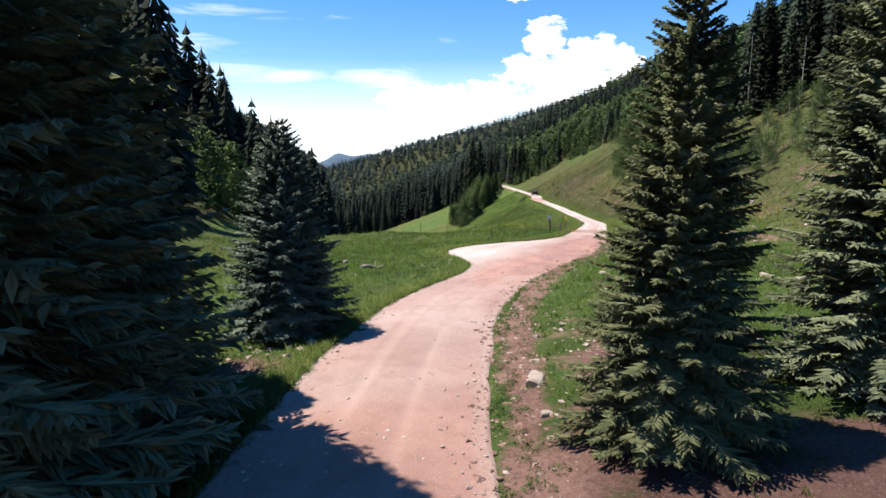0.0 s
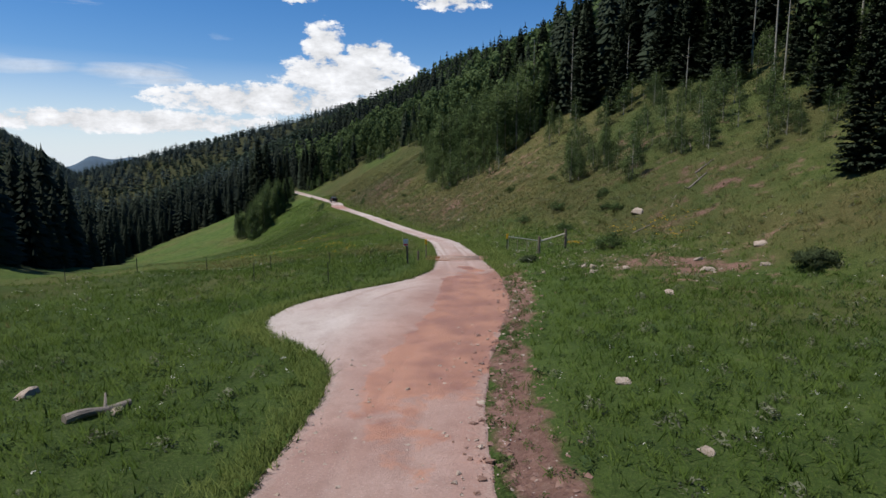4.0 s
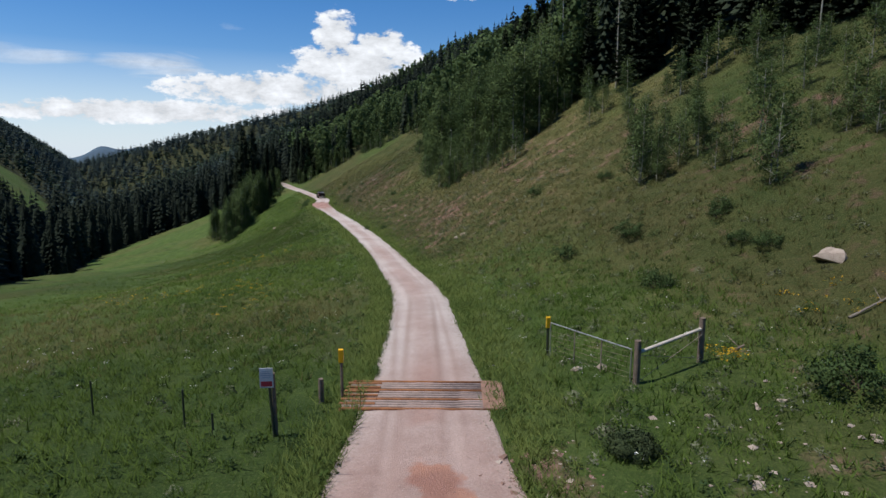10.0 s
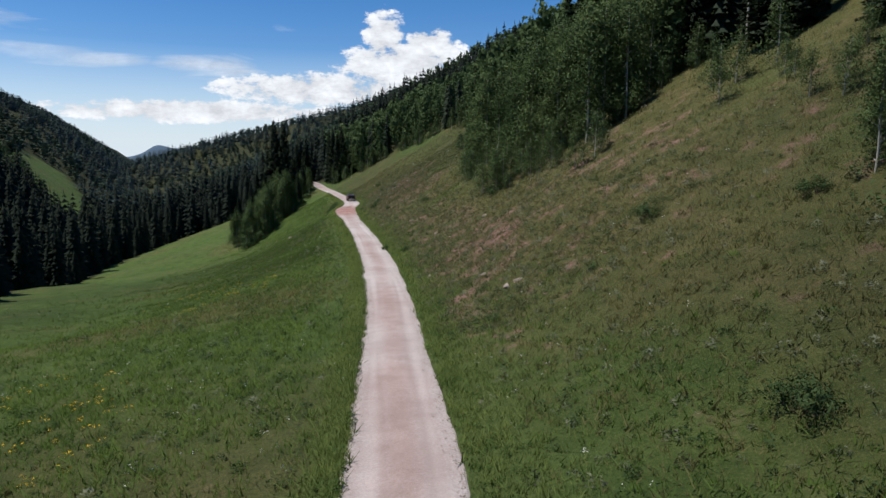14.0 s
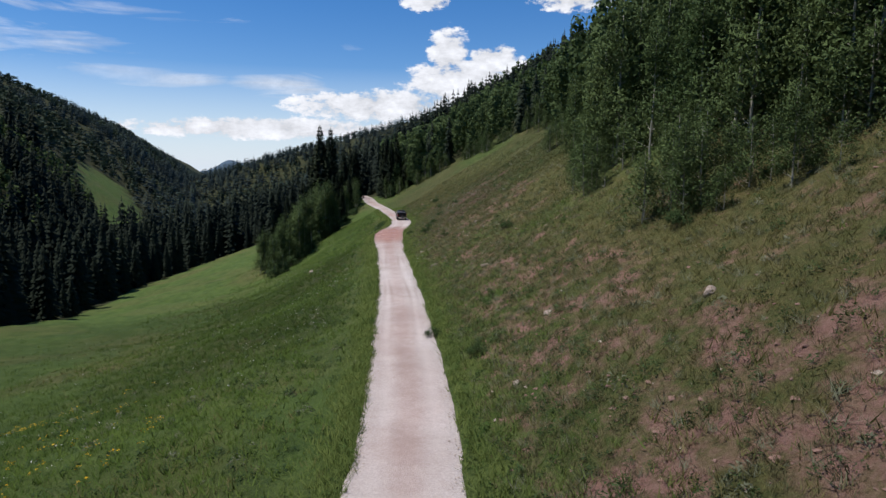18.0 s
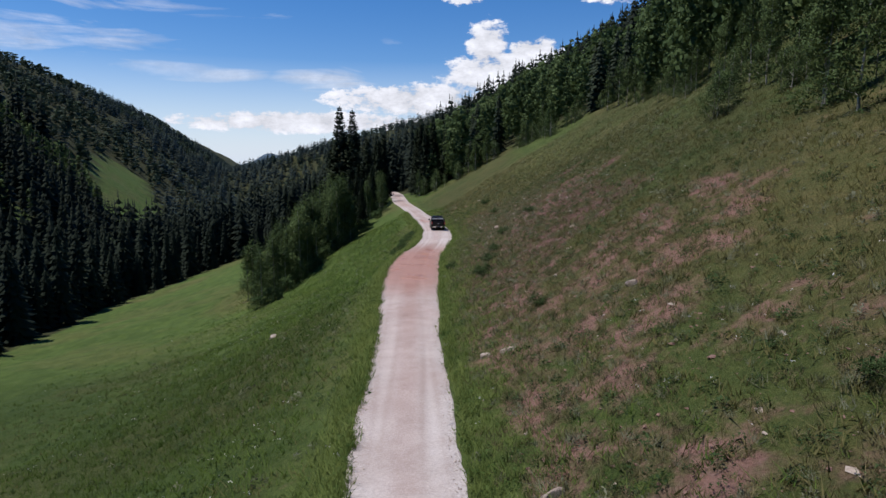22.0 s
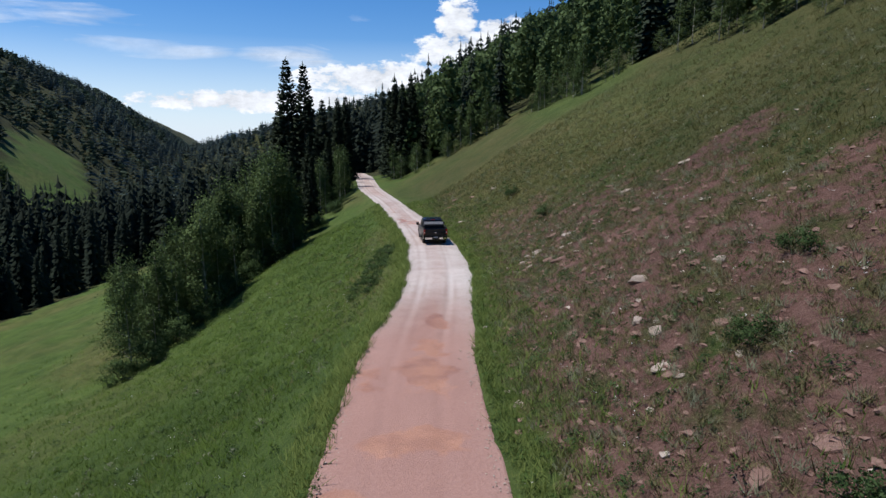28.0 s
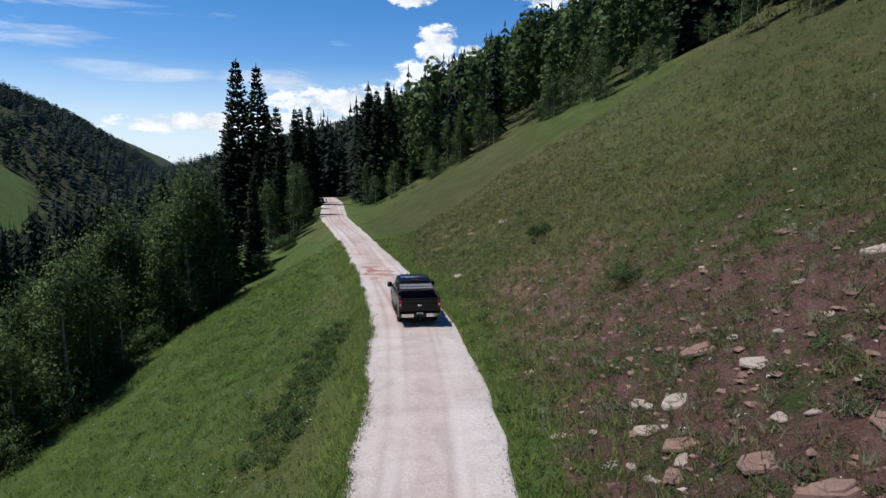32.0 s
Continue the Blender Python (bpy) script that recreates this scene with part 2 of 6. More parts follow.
def road_material():
    m, n, l, p = material("gravel_road", 0.92, 0, 0.2)
    pos = n.new("ShaderNodeNewGeometry").outputs["Position"]
    big = ramped(n, l, noisy(n, l, 0.25, 4, 0.6, pos), 0.35, 0.65)
    grit = ramped(n, l, noisy(n, l, 14.0, 5, 0.75, pos), 0.3, 0.7)
    stone = n.new("ShaderNodeTexVoronoi")
    stone.inputs["Scale"].default_value = 9.0
    l.new(pos, stone.inputs["Vector"])
    pale = mixed(n, l, big, (0.50, 0.445, 0.415), (0.62, 0.575, 0.55))
    pink = mixed(n, l, big, (0.285, 0.155, 0.127), (0.385, 0.232, 0.192))
    col = mixed(n, l, attr(n, "red"), pale, pink)
    blot = ramped(n, l, noisy(n, l, 1.1, 6, 0.65, pos), 0.36, 0.64)
    col = mixed(n, l, ramped(n, l, blot, 0.0, 0.6, 0.34, 0.0), col, mixed(n, l, attr(n, "red"), (0.36, 0.29, 0.255), (0.20, 0.100, 0.080)))
    col = mixed(n, l, ramped(n, l, grit, 0.2, 0.9, 0.35, 0.0), col, (0.17, 0.12, 0.10))
    col = mixed(n, l, ramped(n, l, stone.outputs["Distance"], 0.05, 0.2, 0.4, 0.0), col, (0.55, 0.50, 0.46))
    col = mixed(n, l, ramped(n, l, attr(n, "lane"), 0, 1, 0.0, 0.3), col, mixed(n, l, attr(n, "red"), (0.63, 0.585, 0.56), (0.42, 0.28, 0.235)))
    col = mixed(n, l, ramped(n, l, attr(n, "rut"), 0, 1, 0.0, 0.5), col, mixed(n, l, attr(n, "red"), (0.24, 0.165, 0.135), (0.19, 0.100, 0.078)))
    col = mixed(n, l, ramped(n, l, mixed(n, l, 0.4, attr(n, "margin"), stone.outputs["Color"]), 0.32, 0.82, 0.0, 0.75), col, mixed(n, l, attr(n, "red"), mixed(n, l, grit, (0.30, 0.265, 0.25), (0.60, 0.56, 0.54)), mixed(n, l, grit, (0.24, 0.165, 0.14), (0.44, 0.34, 0.30))))
    col = mixed(n, l, ramped(n, l, mixed(n, l, 0.25, attr(n, "damp"), big), 0.2, 0.7, 0.0, 0.8), col, mixed(n, l, grit, (0.300, 0.168, 0.140), (0.390, 0.232, 0.196)))
    edge = n.new("ShaderNodeMath")
    edge.operation = "ADD"
    l.new(attr(n, "mud"), edge.inputs[0])
    l.new(ramped(n, l, noisy(n, l, 0.8, 5, 0.6, pos), 0.25, 0.75, -0.4, 0.4), edge.inputs[1])
    wet = ramped(n, l, edge.outputs[0], 0.45, 0.6)
    mud = mixed(n, l, ramped(n, l, noisy(n, l, 0.55, 4, 0.6, pos), 0.4, 0.6), (0.290, 0.150, 0.115), (0.410, 0.215, 0.150))
    col = mixed(n, l, wet, col, mud)
    l.new(col, p.inputs["Base Color"])
    l.new(ramped(n, l, wet, 0, 1, 0.93, 0.34), p.inputs["Roughness"])
    bumped(n, l, p, grit, 0.6, 0.03)
    return m


def rock_material(name, a, b, c):
    m, n, l, p = material(name, 0.9, 0, 0.2)
    where = n.new("ShaderNodeTexCoord").outputs["Object"]
    big, fine = noisy(n, l, 2.2, 5, 0.6, where), noisy(n, l, 16.0, 5, 0.7, where)
    col = mixed(n, l, ramped(n, l, big, 0.35, 0.65), a, b)
    col = mixed(n, l, ramped(n, l, fine, 0.45, 0.75, 0.0, 0.7), col, c)
    l.new(mixed(n, l, 0.35, col, mixed(n, l, n.new("ShaderNodeObjectInfo").outputs["Random"], a, b)), p.inputs["Base Color"])
    bumped(n, l, p, fine, 0.7, 0.05)
    return m


GROUND, ROAD = ground_material(), road_material()
ROCK = rock_material("pale_limestone", (0.33, 0.265, 0.22), (0.47, 0.40, 0.34), (0.24, 0.18, 0.15))
RED_ROCK = rock_material("red_sandstone", (0.165, 0.093, 0.076), (0.27, 0.168, 0.135), (0.34, 0.265, 0.22))
BARK = simple("spruce_bark", (0.10, 0.072, 0.055), 0.95, spread=0.4, scale=5, bump=0.02)
ASPEN_BARK = simple("aspen_bark", (0.34, 0.335, 0.29), 0.85, spread=0.25, scale=3)
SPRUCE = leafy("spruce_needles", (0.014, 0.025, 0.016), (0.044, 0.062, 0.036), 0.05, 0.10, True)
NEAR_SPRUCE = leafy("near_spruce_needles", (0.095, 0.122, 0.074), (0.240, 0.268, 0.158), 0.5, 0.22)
BLUE_SPRUCE = leafy("blue_spruce_needles", (0.074, 0.108, 0.086), (0.200, 0.252, 0.200), 0.6, 0.15)
# needles of the one sunlit spruce: the sunshine is put into a warm green
SUNNY_SPRUCE = leafy("sunlit_spruce_needles", (0.090, 0.110, 0.058), (0.230, 0.245, 0.128), 0.6, 0.32)
# darker copy of SPRUCE: the backlit valley side's shade is put into the colour
SHADED_SPRUCE = leafy("spruce_wood", (0.008, 0.015, 0.010), (0.022, 0.033, 0.021), 0.03, 0.06, True)
# far ridge foliage: the haze of distance is mixed into these bluish greens
HAZED_SPRUCE = leafy("hazed_spruce_needles", (0.026, 0.044, 0.040), (0.062, 0.088, 0.075), 0.015, 0.08)
HAZED_ASPEN = leafy("hazed_aspen_leaves", (0.038, 0.062, 0.042), (0.070, 0.100, 0.062), 0.015, 0.2)
ASPEN = leafy("aspen_leaves", (0.040, 0.074, 0.026), (0.104, 0.150, 0.056), 0.12, 0.25, True)
SHRUB = leafy("shrub_leaves", (0.028, 0.058, 0.019), (0.078, 0.122, 0.046), 0.5, 0.3)
JUNIPER = leafy("juniper_needles", (0.024, 0.042, 0.020), (0.075, 0.098, 0.044), 0.8, 0.15)
TWIGGY = leafy("olive_scree_tufts", (0.044, 0.058, 0.026), (0.205, 0.182, 0.092), 0.8, 0.25)
WEED = leafy("weed_leaves", (0.042, 0.086, 0.020), (0.105, 0.168, 0.045), 0.4, 0.35)
SAGE = leafy("sage_leaves", (0.100, 0.115, 0.072), (0.19, 0.20, 0.135), 0.8, 0.2)
BLADES = leafy("grass_blades", (0.044, 0.088, 0.016), (0.126, 0.186, 0.041), 0.16, 0.4, deep=True)
VERGE_BLADES = leafy("verge_grass_blades", (0.070, 0.112, 0.028), (0.168, 0.212, 0.062), 0.4, 0.4)
DRY_BLADES = leafy("dry_grass_blades", (0.066, 0.084, 0.027), (0.178, 0.160, 0.068), 0.4, 0.35, deep=True)
YELLOW = leafy("yellow_petals", (0.62, 0.36, 0.02), (0.80, 0.52, 0.04), 1.0, 0.2)
WHITE_PETAL = leafy("white_petals", (0.55, 0.56, 0.55), (0.75, 0.75, 0.74), 1.0, 0.2)

# ---- the lie of the land ----
# road: y, centre x, half width, height; past y = 320 the same bench runs on unseen under the woods
ROAD_LINE = [(-60, -2.6, 3.1, -0.2), (12, -2.1, 3.1, -0.5), (20, -1.5, 3.05, -0.7), (29, -0.2, 2.9, -0.9), (38, 3.6, 2.6, -1.0),
             (43.5, 6.9, 2.6, -1.1), (47, 9.3, 2.6, -1.15), (52, 11.5, 2.5, -1.2), (56, 13.2, 2.4, -1.25), (60, 14.2, 2.1, -1.3),
             (65, 16.1, 1.8, -1.4), (80, 20.4, 1.55, -2.3), (103, 24.0, 1.5, -3.9), (124, 26.5, 1.6, -4.9), (147, 27.95, 1.55, -5.4),
             (172, 29.0, 1.6, -6.0), (190, 29.8, 2.2, -6.5), (202, 31.0, 2.2, -6.9)]
ROAD_LINE += [(212, 33.1, 1.95, -7.2), (220, 34.4, 2.1, -7.45), (231, 35.2, 2.05, -7.6), (245, 34.9, 1.95, -7.8), (265, 33.2, 1.65, -7.3),
              (285, 31.1, 1.8, -7.0), (320, 30.7, 1.9, -7.2), (400, 26, 1.9, -8.5), (500, 10, 1.9, -12), (1000, -100, 1.9, -35), (3000, -540, 1.9, -90)]
STEP = 0.5
_y = np.arange(-90, 3001, STEP)


def smooth_line(knots, column, sigma):
    v = np.interp(_y, [k[0] for k in knots], [k[column] for k in knots])
    w = np.exp(-0.5 * (np.arange(-40, 41) * STEP / sigma) ** 2)
    return np.convolve(np.pad(v, 40, mode="edge"), w / w.sum(), mode="valid")


_cx, _hw, _rz = smooth_line(ROAD_LINE, 1, 2.5), smooth_line(ROAD_LINE, 2, 2.5), smooth_line(ROAD_LINE, 3, 5)
TOE = smooth_line([(-60, 30), (20, 22), (45, 17), (60, 14), (70, 10), (78, 6), (95, 2.6), (110, 1.3), (235, 1.2), (260, 2.5), (290, 4), (340, 3)], 1, 5)
RISE = smooth_line([(-60, 0.5), (50, 0.55), (80, 0.6), (105, 0.64), (128, 0.72), (145, 0.67), (170, 0.62), (195, 0.64), (212, 0.70), (235, 0.66), (290, 0.57), (400, 0.60), (650, 0.55), (1000, 0.36), (1600, 0.25)], 1, 8)
FALL = smooth_line([(-60, -0.01), (45, -0.01), (60, 0.03), (80, 0.07), (102, 0.11), (130, 0.25), (155, 0.38), (192, 0.62), (215, 0.55), (260, 0.50)], 1, 6)
FLOOR = smooth_line([(-60, -2.5), (40, -4), (100, -9), (155, -16), (213, -24), (255, -32), (300, -37), (350, -41), (450, -47), (700, -57), (3000, -120)], 1, 8)
LEFT_TOE = smooth_line([(-60, -28), (60, -31), (140, -38), (205, -51), (280, -74), (350, -85), (485, -86), (1000, -150), (3000, -520)], 1, 10)


def along(table, y):
    return np.interp(y, _y, table)


def hash2(i, j, seed):
    h = np.sin(i * 127.1 + j * 311.7 + seed * 74.7) * 43758.5453
    return h - np.floor(h)


def value_noise(x, y, scale, seed=0, octaves=3):
    """Smooth noise about zero, for arrays; scale is the size of the largest lumps in metres."""
    total, amp = 0.0, 1.0
    for o in range(octaves):
        u, v = x / scale, y / scale
        i, j = np.floor(u), np.floor(v)
        fx, fy = u - i, v - j
        fx, fy = fx * fx * (3 - 2 * fx), fy * fy * (3 - 2 * fy)
        a, b = hash2(i, j, seed + o), hash2(i + 1, j, seed + o)
        c, d = hash2(i, j + 1, seed + o), hash2(i + 1, j + 1, seed + o)
        total = total + amp * ((a * (1 - fx) + b * fx) * (1 - fy) + (c * (1 - fx) + d * fx) * fy - 0.5)
        amp, scale = amp * 0.5, scale * 0.5
    return total


def turnout(y):
    """Extra width of the gravel turnout beside the road."""
    return 7.2 * np.exp(-np.abs((y - 50.2) / np.where(y < 50.2, 7.0, 5.4)) ** 2.5)


def edges(y):
    """The road's two edges, with a ragged line."""
    c, h = along(_cx, y), along(_hw, y)
    rag = value_noise(y, y * 0, 2.0, 5, 3) * 0.14
    rag2 = value_noise(y, y * 0 + 40, 2.0, 9, 3) * 0.14
    return c - h - turnout(y) + rag, c + h + rag2


def soft(v, s):
    return s * np.logaddexp(0, v / s)


def land(x, y):
    """Height of the open ground (arrays), the road bed left out."""
    c, h, z = along(_cx, y), along(_hw, y), along(_rz, y)
    right, left = x - c - h, c - h - turnout(y) - x
    toe = along(TOE, y)
    r = np.maximum(right, 0)
    up = 0.09 * np.minimum(r, toe) + along(RISE, y) * soft(r - toe - 0.5, 0.9) - 0.10 * np.exp(-((right - 0.8) / 0.5) ** 2) * (right > 0)
    up = 320 * (1 - np.exp(-up / 320))
    le = np.maximum(left, 0)
    drop = np.maximum(along(FALL, y) * le, 1e-4)
    deep = np.maximum(z - along(FLOOR, y), 0.5)
    drop = (drop ** -3 + deep ** -3) ** (-1 / 3) + np.minimum(along(FALL, y), 0) * le
    drop = np.where(along(FALL, y) < 0, np.minimum(along(FALL, y), 0) * np.minimum(le, 25), drop)
    far = soft(along(LEFT_TOE, y) - x, 5.0) * 1.06
    far = 255 * (1 - np.exp(-far / 255))
    g = z + np.where(right > 0, up, -drop) + far
    # the long spur that closes the valley, and the blue range behind it
    spur = np.exp(-((y - 1080 + 0.25 * x) / 260) ** 2) * np.clip(112 + 0.27 * x, 0, 200)
    g = np.maximum(g, along(FLOOR, np.minimum(y, 1000)) + spur - 4) if np.ndim(g) else g
    away = np.clip(np.maximum(right, left) / 8.0, 0, 1)
    rough = value_noise(x, y, 14, 1, 3) * 1.1 + value_noise(x, y, 2.2, 2, 2) * 0.22
    g = g + away * rough + value_noise(x, y, 120, 3, 3) * np.clip((np.maximum(right, left) - 60) / 120, 0, 1) * 16
    return g


def on_road(x, y):
    a, b = edges(y)
    return (x > a) & (x < b)


def ground_at(x, y):
    x, y = np.asarray(x, float), np.asarray(y, float)
    g = land(x, y)
    return np.where(on_road(x, y), along(_rz, y) + 0.02, g)


def gz(x, y):
    return float(ground_at(np.array([x]), np.array([y]))[0])


def grow(start, step, ratio, end):
    out, v = [], start
    while v < end:
        v += step
        step *= ratio
        out.append(v)
    return out


def grid_mesh(name, X, Y, Z, mat, keep=None):
    ny, nx = X.shape
    me = bpy.data.meshes.new(name)
    co = np.stack([X, Y, Z], -1).reshape(-1, 3)
    i = np.arange(ny * nx).reshape(ny, nx)
    quads = np.stack([i[:-1, :-1], i[:-1, 1:], i[1:, 1:], i[1:, :-1]], -1).reshape(-1, 4)
    if keep is not None:
        quads = quads[keep.reshape(-1)]
    fill(me, co, quads)
    me.materials.append(mat)
    return me


def fill(me, co, faces):
    """Fast mesh from arrays: all faces with the same number of corners."""
    k = faces.shape[1]
    me.vertices.add(len(co))
    me.vertices.foreach_set("co", np.ascontiguousarray(co, np.float32).ravel())
    me.loops.add(faces.size)
    me.loops.foreach_set("vertex_index", np.ascontiguousarray(faces, np.int32).ravel())
    me.polygons.add(len(faces))
    me.polygons.foreach_set("loop_start", np.arange(0, faces.size, k, dtype=np.int32))
    me.polygons.foreach_set("use_smooth", np.zeros(len(faces), bool))
    me.update(calc_edges=True)


def face_out(co, tri, out):
    """Turn every face to the side that its leaves' outward direction names."""
    a, b, c = co[tri[:, 0]], co[tri[:, 1]], co[tri[:, 2]]
    back = (np.cross(b - a, c - a) * out[tri].mean(1)).sum(1) < 0
    tri = tri.copy()
    tri[back] = tri[back][:, ::-1]
    return tri


def lit_from(me, out):
    """Give a leafy mesh the soft shading of its whole mass: one outward direction per vertex."""
    out = out / (np.linalg.norm(out, axis=1, keepdims=True) + 1e-9)
    smooth_faces(me)
    a = me.attributes.new("custom_normal", "FLOAT_VECTOR", "POINT")
    a.data.foreach_set("vector", np.ascontiguousarray(out, np.float32).ravel())


def set_attr(me, name, values):
    a = me.attributes.new(name, "FLOAT", "POINT")
    a.data.foreach_set("value", np.ascontiguousarray(values, np.float32).ravel())


def smooth_faces(me):
    me.polygons.foreach_set("use_smooth", np.ones(len(me.polygons), bool))


def bump2(x, y, cx, cy, rx, ry):
    return np.exp(-((x - cx) / rx) ** 2 - ((y - cy) / ry) ** 2)


TREELINE = [(-60, 12), (10, 14), (20, 22), (30, 38), (48, 50), (65, 54), (80, 61), (95, 65), (110, 68), (117, 67), (122, 50), (128, 44.5), (145, 43), (155, 48), (165, 52), (180, 54), (193, 59), (213, 66), (232, 72),
            (262, 72), (285, 60), (296, 45), (308, 36), (325, 33)]


def treeline(y):
    return np.where(y < 325, np.interp(y, [t[0] for t in TREELINE], [t[1] for t in TREELINE]), along(_cx, y) - 3)


def in_woods(x, y):
    """1 in the woods, 0 in the open."""
    wob = value_noise(x, y, 12, 31, 2) * 8
    right = x + wob > treeline(y)
    left = x + wob * 0.6 < np.interp(y, [-60, 10, 40, 60, 100, 170, 240, 265, 300, 330, 345, 360, 400], [-15, -22, -28, -29, -34, -35, -35, -36, -36, -31, -24, -5, 60])
    deep = (y > 325) & ~((x > -33) & (x < 5) & (y < 341))
    return (right | left | deep).astype(float)


def clearing(x, y):
    """Open grassy patches on the far slope."""
    run, off = (y - 515) * 0.926 - (x + 126) * 0.377, (x + 126) * 0.926 + (y - 515) * 0.377
    g = np.maximum(bump2(off, run, 0, 0, 19, 95), np.maximum(bump2(x, y, -86, 350, 13, 12), bump2(x, y, -112, 372, 12, 12)))
    return g + 0.12 * value_noise(x, y, 20, 77, 2) > 0.42


def soil_amount(x, y):
    """Bare red scree and cut banks."""
    a, b = edges(y)
    r = x - b
    bank = np.interp(y, [85, 100, 115, 150, 170, 190, 225, 236, 246, 262], [0, 0.34, 0.54, 0.46, 0.55, 0.76, 0.76, 0.38, 0.58, 0.12])
    width = np.interp(y, [90, 110, 130, 150, 175, 200, 222, 236, 255], [10, 14, 15, 12, 15, 16, 12, 6, 8])
    s = bank * np.clip((r - 0.6) / 1.2, 0, 1) * np.clip((width + value_noise(x, y, 7, 12, 2) * 9 - r) / 5, 0, 1)
    s = np.maximum(s, 0.62 * bump2(x, y, 8, 20, 5.5, 7) * (r > 0))
    s = np.maximum(s, 1.0 * bump2(x, y, 5.8, 18.2, 2.2, 4.2) * (r > 0))
    s = np.maximum(s, 1.0 * bump2(x, y, 4.2, 12.0, 3.6, 5.5) * (r > 0))
    s = np.maximum(s, 0.9 * bump2(x, y, 9.0, 11.0, 6.0, 4.0) * (r > 0))
    s = np.maximum(s, 0.66 * bump2(x, y, -7.4, 19.3, 2.6, 3.0))
    wide = np.interp(y, [30, 42], [1.1, 0.6])
    s = np.maximum(s, 0.95 * np.exp(-((r - wide) / 0.85) ** 2) * np.interp(y, [8, 12, 40, 56, 62], [1, 1, 0.9, 0.8, 0]))
    s = np.maximum(s, 0.5 * np.exp(-((a - x - 0.8) / 1.2) ** 2) * np.interp(y, [8, 22, 27], [1, 0.9, 0]))
    s = np.maximum(s, 0.62 * bump2(x, y, 25, 50, 6, 6))
    s = np.maximum(s, 0.40 * bump2(x, y, 36, 62, 8, 10))
    s = np.maximum(s, 0.38 * bump2(x, y, 42, 112, 9, 22))
    s = np.maximum(s, 0.40 * bump2(x, y, 44, 80, 9, 14))
    return s


def verge_amount(x, y):
    """Lush bright growth along the road's edges."""
    a, b = edges(y)
    r, le = x - b, a - x
    right = np.exp(-(np.maximum(r - 0.7, 0) / 1.9) ** 2) * (r > 0) * np.interp(y, [55, 62, 220, 250], [0, 1, 1, 0.4])
    left = 0.8 * np.exp(-(np.maximum(le - 0.2, 0) / 0.7) ** 2) * (le > 0) * np.interp(y, [24, 30], [0.3, 1])
    return np.maximum(right, left) * np.clip(0.8 + value_noise(x, y, 4, 33, 2), 0, 1)


def dry_amount(x, y):
    a, b = edges(y)
    d = np.interp(x - b, [-60, -34, -4, 0, 4, 12, 45], [0.12, 0.16, 0.25, 0.15, 0.45, 0.72, 0.62])
    d = d + 0.18 * np.clip((y - 92) / 12, 0, 1) * np.clip((x - b - 3) / 4, 0, 1)
    d = d - 0.55 * np.clip((84 - y) / 14, 0, 1) * np.clip((33 - x) / 5, 0, 1) * (x > b)
    d = d + 0.30 * bump2(x, y, -6, 78, 16, 20)
    return d + value_noise(x, y, 16, 23, 3) * 0.6


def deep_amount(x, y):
    """Deeper green grass and browner soil: the first meadows, the hollow below the road, the last bank; also painted
    shade by the first spruces on the right.
    """
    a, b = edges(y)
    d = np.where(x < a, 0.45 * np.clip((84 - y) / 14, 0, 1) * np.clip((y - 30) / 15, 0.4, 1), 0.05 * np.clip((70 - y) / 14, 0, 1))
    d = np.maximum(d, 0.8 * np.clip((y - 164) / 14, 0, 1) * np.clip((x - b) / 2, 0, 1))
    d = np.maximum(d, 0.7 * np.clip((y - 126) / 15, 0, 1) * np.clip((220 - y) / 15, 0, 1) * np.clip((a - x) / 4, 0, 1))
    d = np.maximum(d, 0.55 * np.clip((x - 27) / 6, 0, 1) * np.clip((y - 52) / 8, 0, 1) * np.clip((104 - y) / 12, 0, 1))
    # shade under the right-hand spruces, painted into soil and grass
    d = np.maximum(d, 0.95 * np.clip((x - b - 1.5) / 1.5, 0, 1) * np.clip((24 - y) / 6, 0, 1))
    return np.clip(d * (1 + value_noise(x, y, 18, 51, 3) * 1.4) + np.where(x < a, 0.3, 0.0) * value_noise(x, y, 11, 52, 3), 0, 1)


def build_ground():
    xs = sorted([-16 - v for v in grow(0, 0.6, 1.06, 1500)] + list(np.arange(-16, 62.1, 0.5)) + [62 + v for v in grow(0, 0.6, 1.06, 1500)])
    ys = sorted([-0.5 - v for v in grow(0, 0.8, 1.2, 90)] + list(np.arange(0, 262, 0.5)) + [262 + v for v in grow(0, 0.5, 1.022, 2600)])
    X, Y = np.meshgrid(np.array(xs), np.array(ys))
    Z = land(X, Y)
    a, b = edges(Y)
    inside = np.clip(np.minimum(X - a, b - X) / 0.45, -1, 1)
    bed = along(_rz, Y)
    Z = np.where(inside > -1, np.where(inside > 0, bed - 0.22 * np.clip(inside + 0.15, 0, 1), Z * (-inside) + bed * (1 + inside) + 0.02), Z)
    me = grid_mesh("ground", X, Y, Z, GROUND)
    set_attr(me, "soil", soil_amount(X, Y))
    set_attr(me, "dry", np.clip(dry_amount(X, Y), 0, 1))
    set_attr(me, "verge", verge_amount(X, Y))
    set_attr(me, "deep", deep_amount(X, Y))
    # where the painted shade of the wood floor lies, kept off the right edge
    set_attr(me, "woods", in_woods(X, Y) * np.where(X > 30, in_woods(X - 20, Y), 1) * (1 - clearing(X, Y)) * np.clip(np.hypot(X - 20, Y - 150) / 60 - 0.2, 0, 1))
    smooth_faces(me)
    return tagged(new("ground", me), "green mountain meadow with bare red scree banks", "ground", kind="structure")


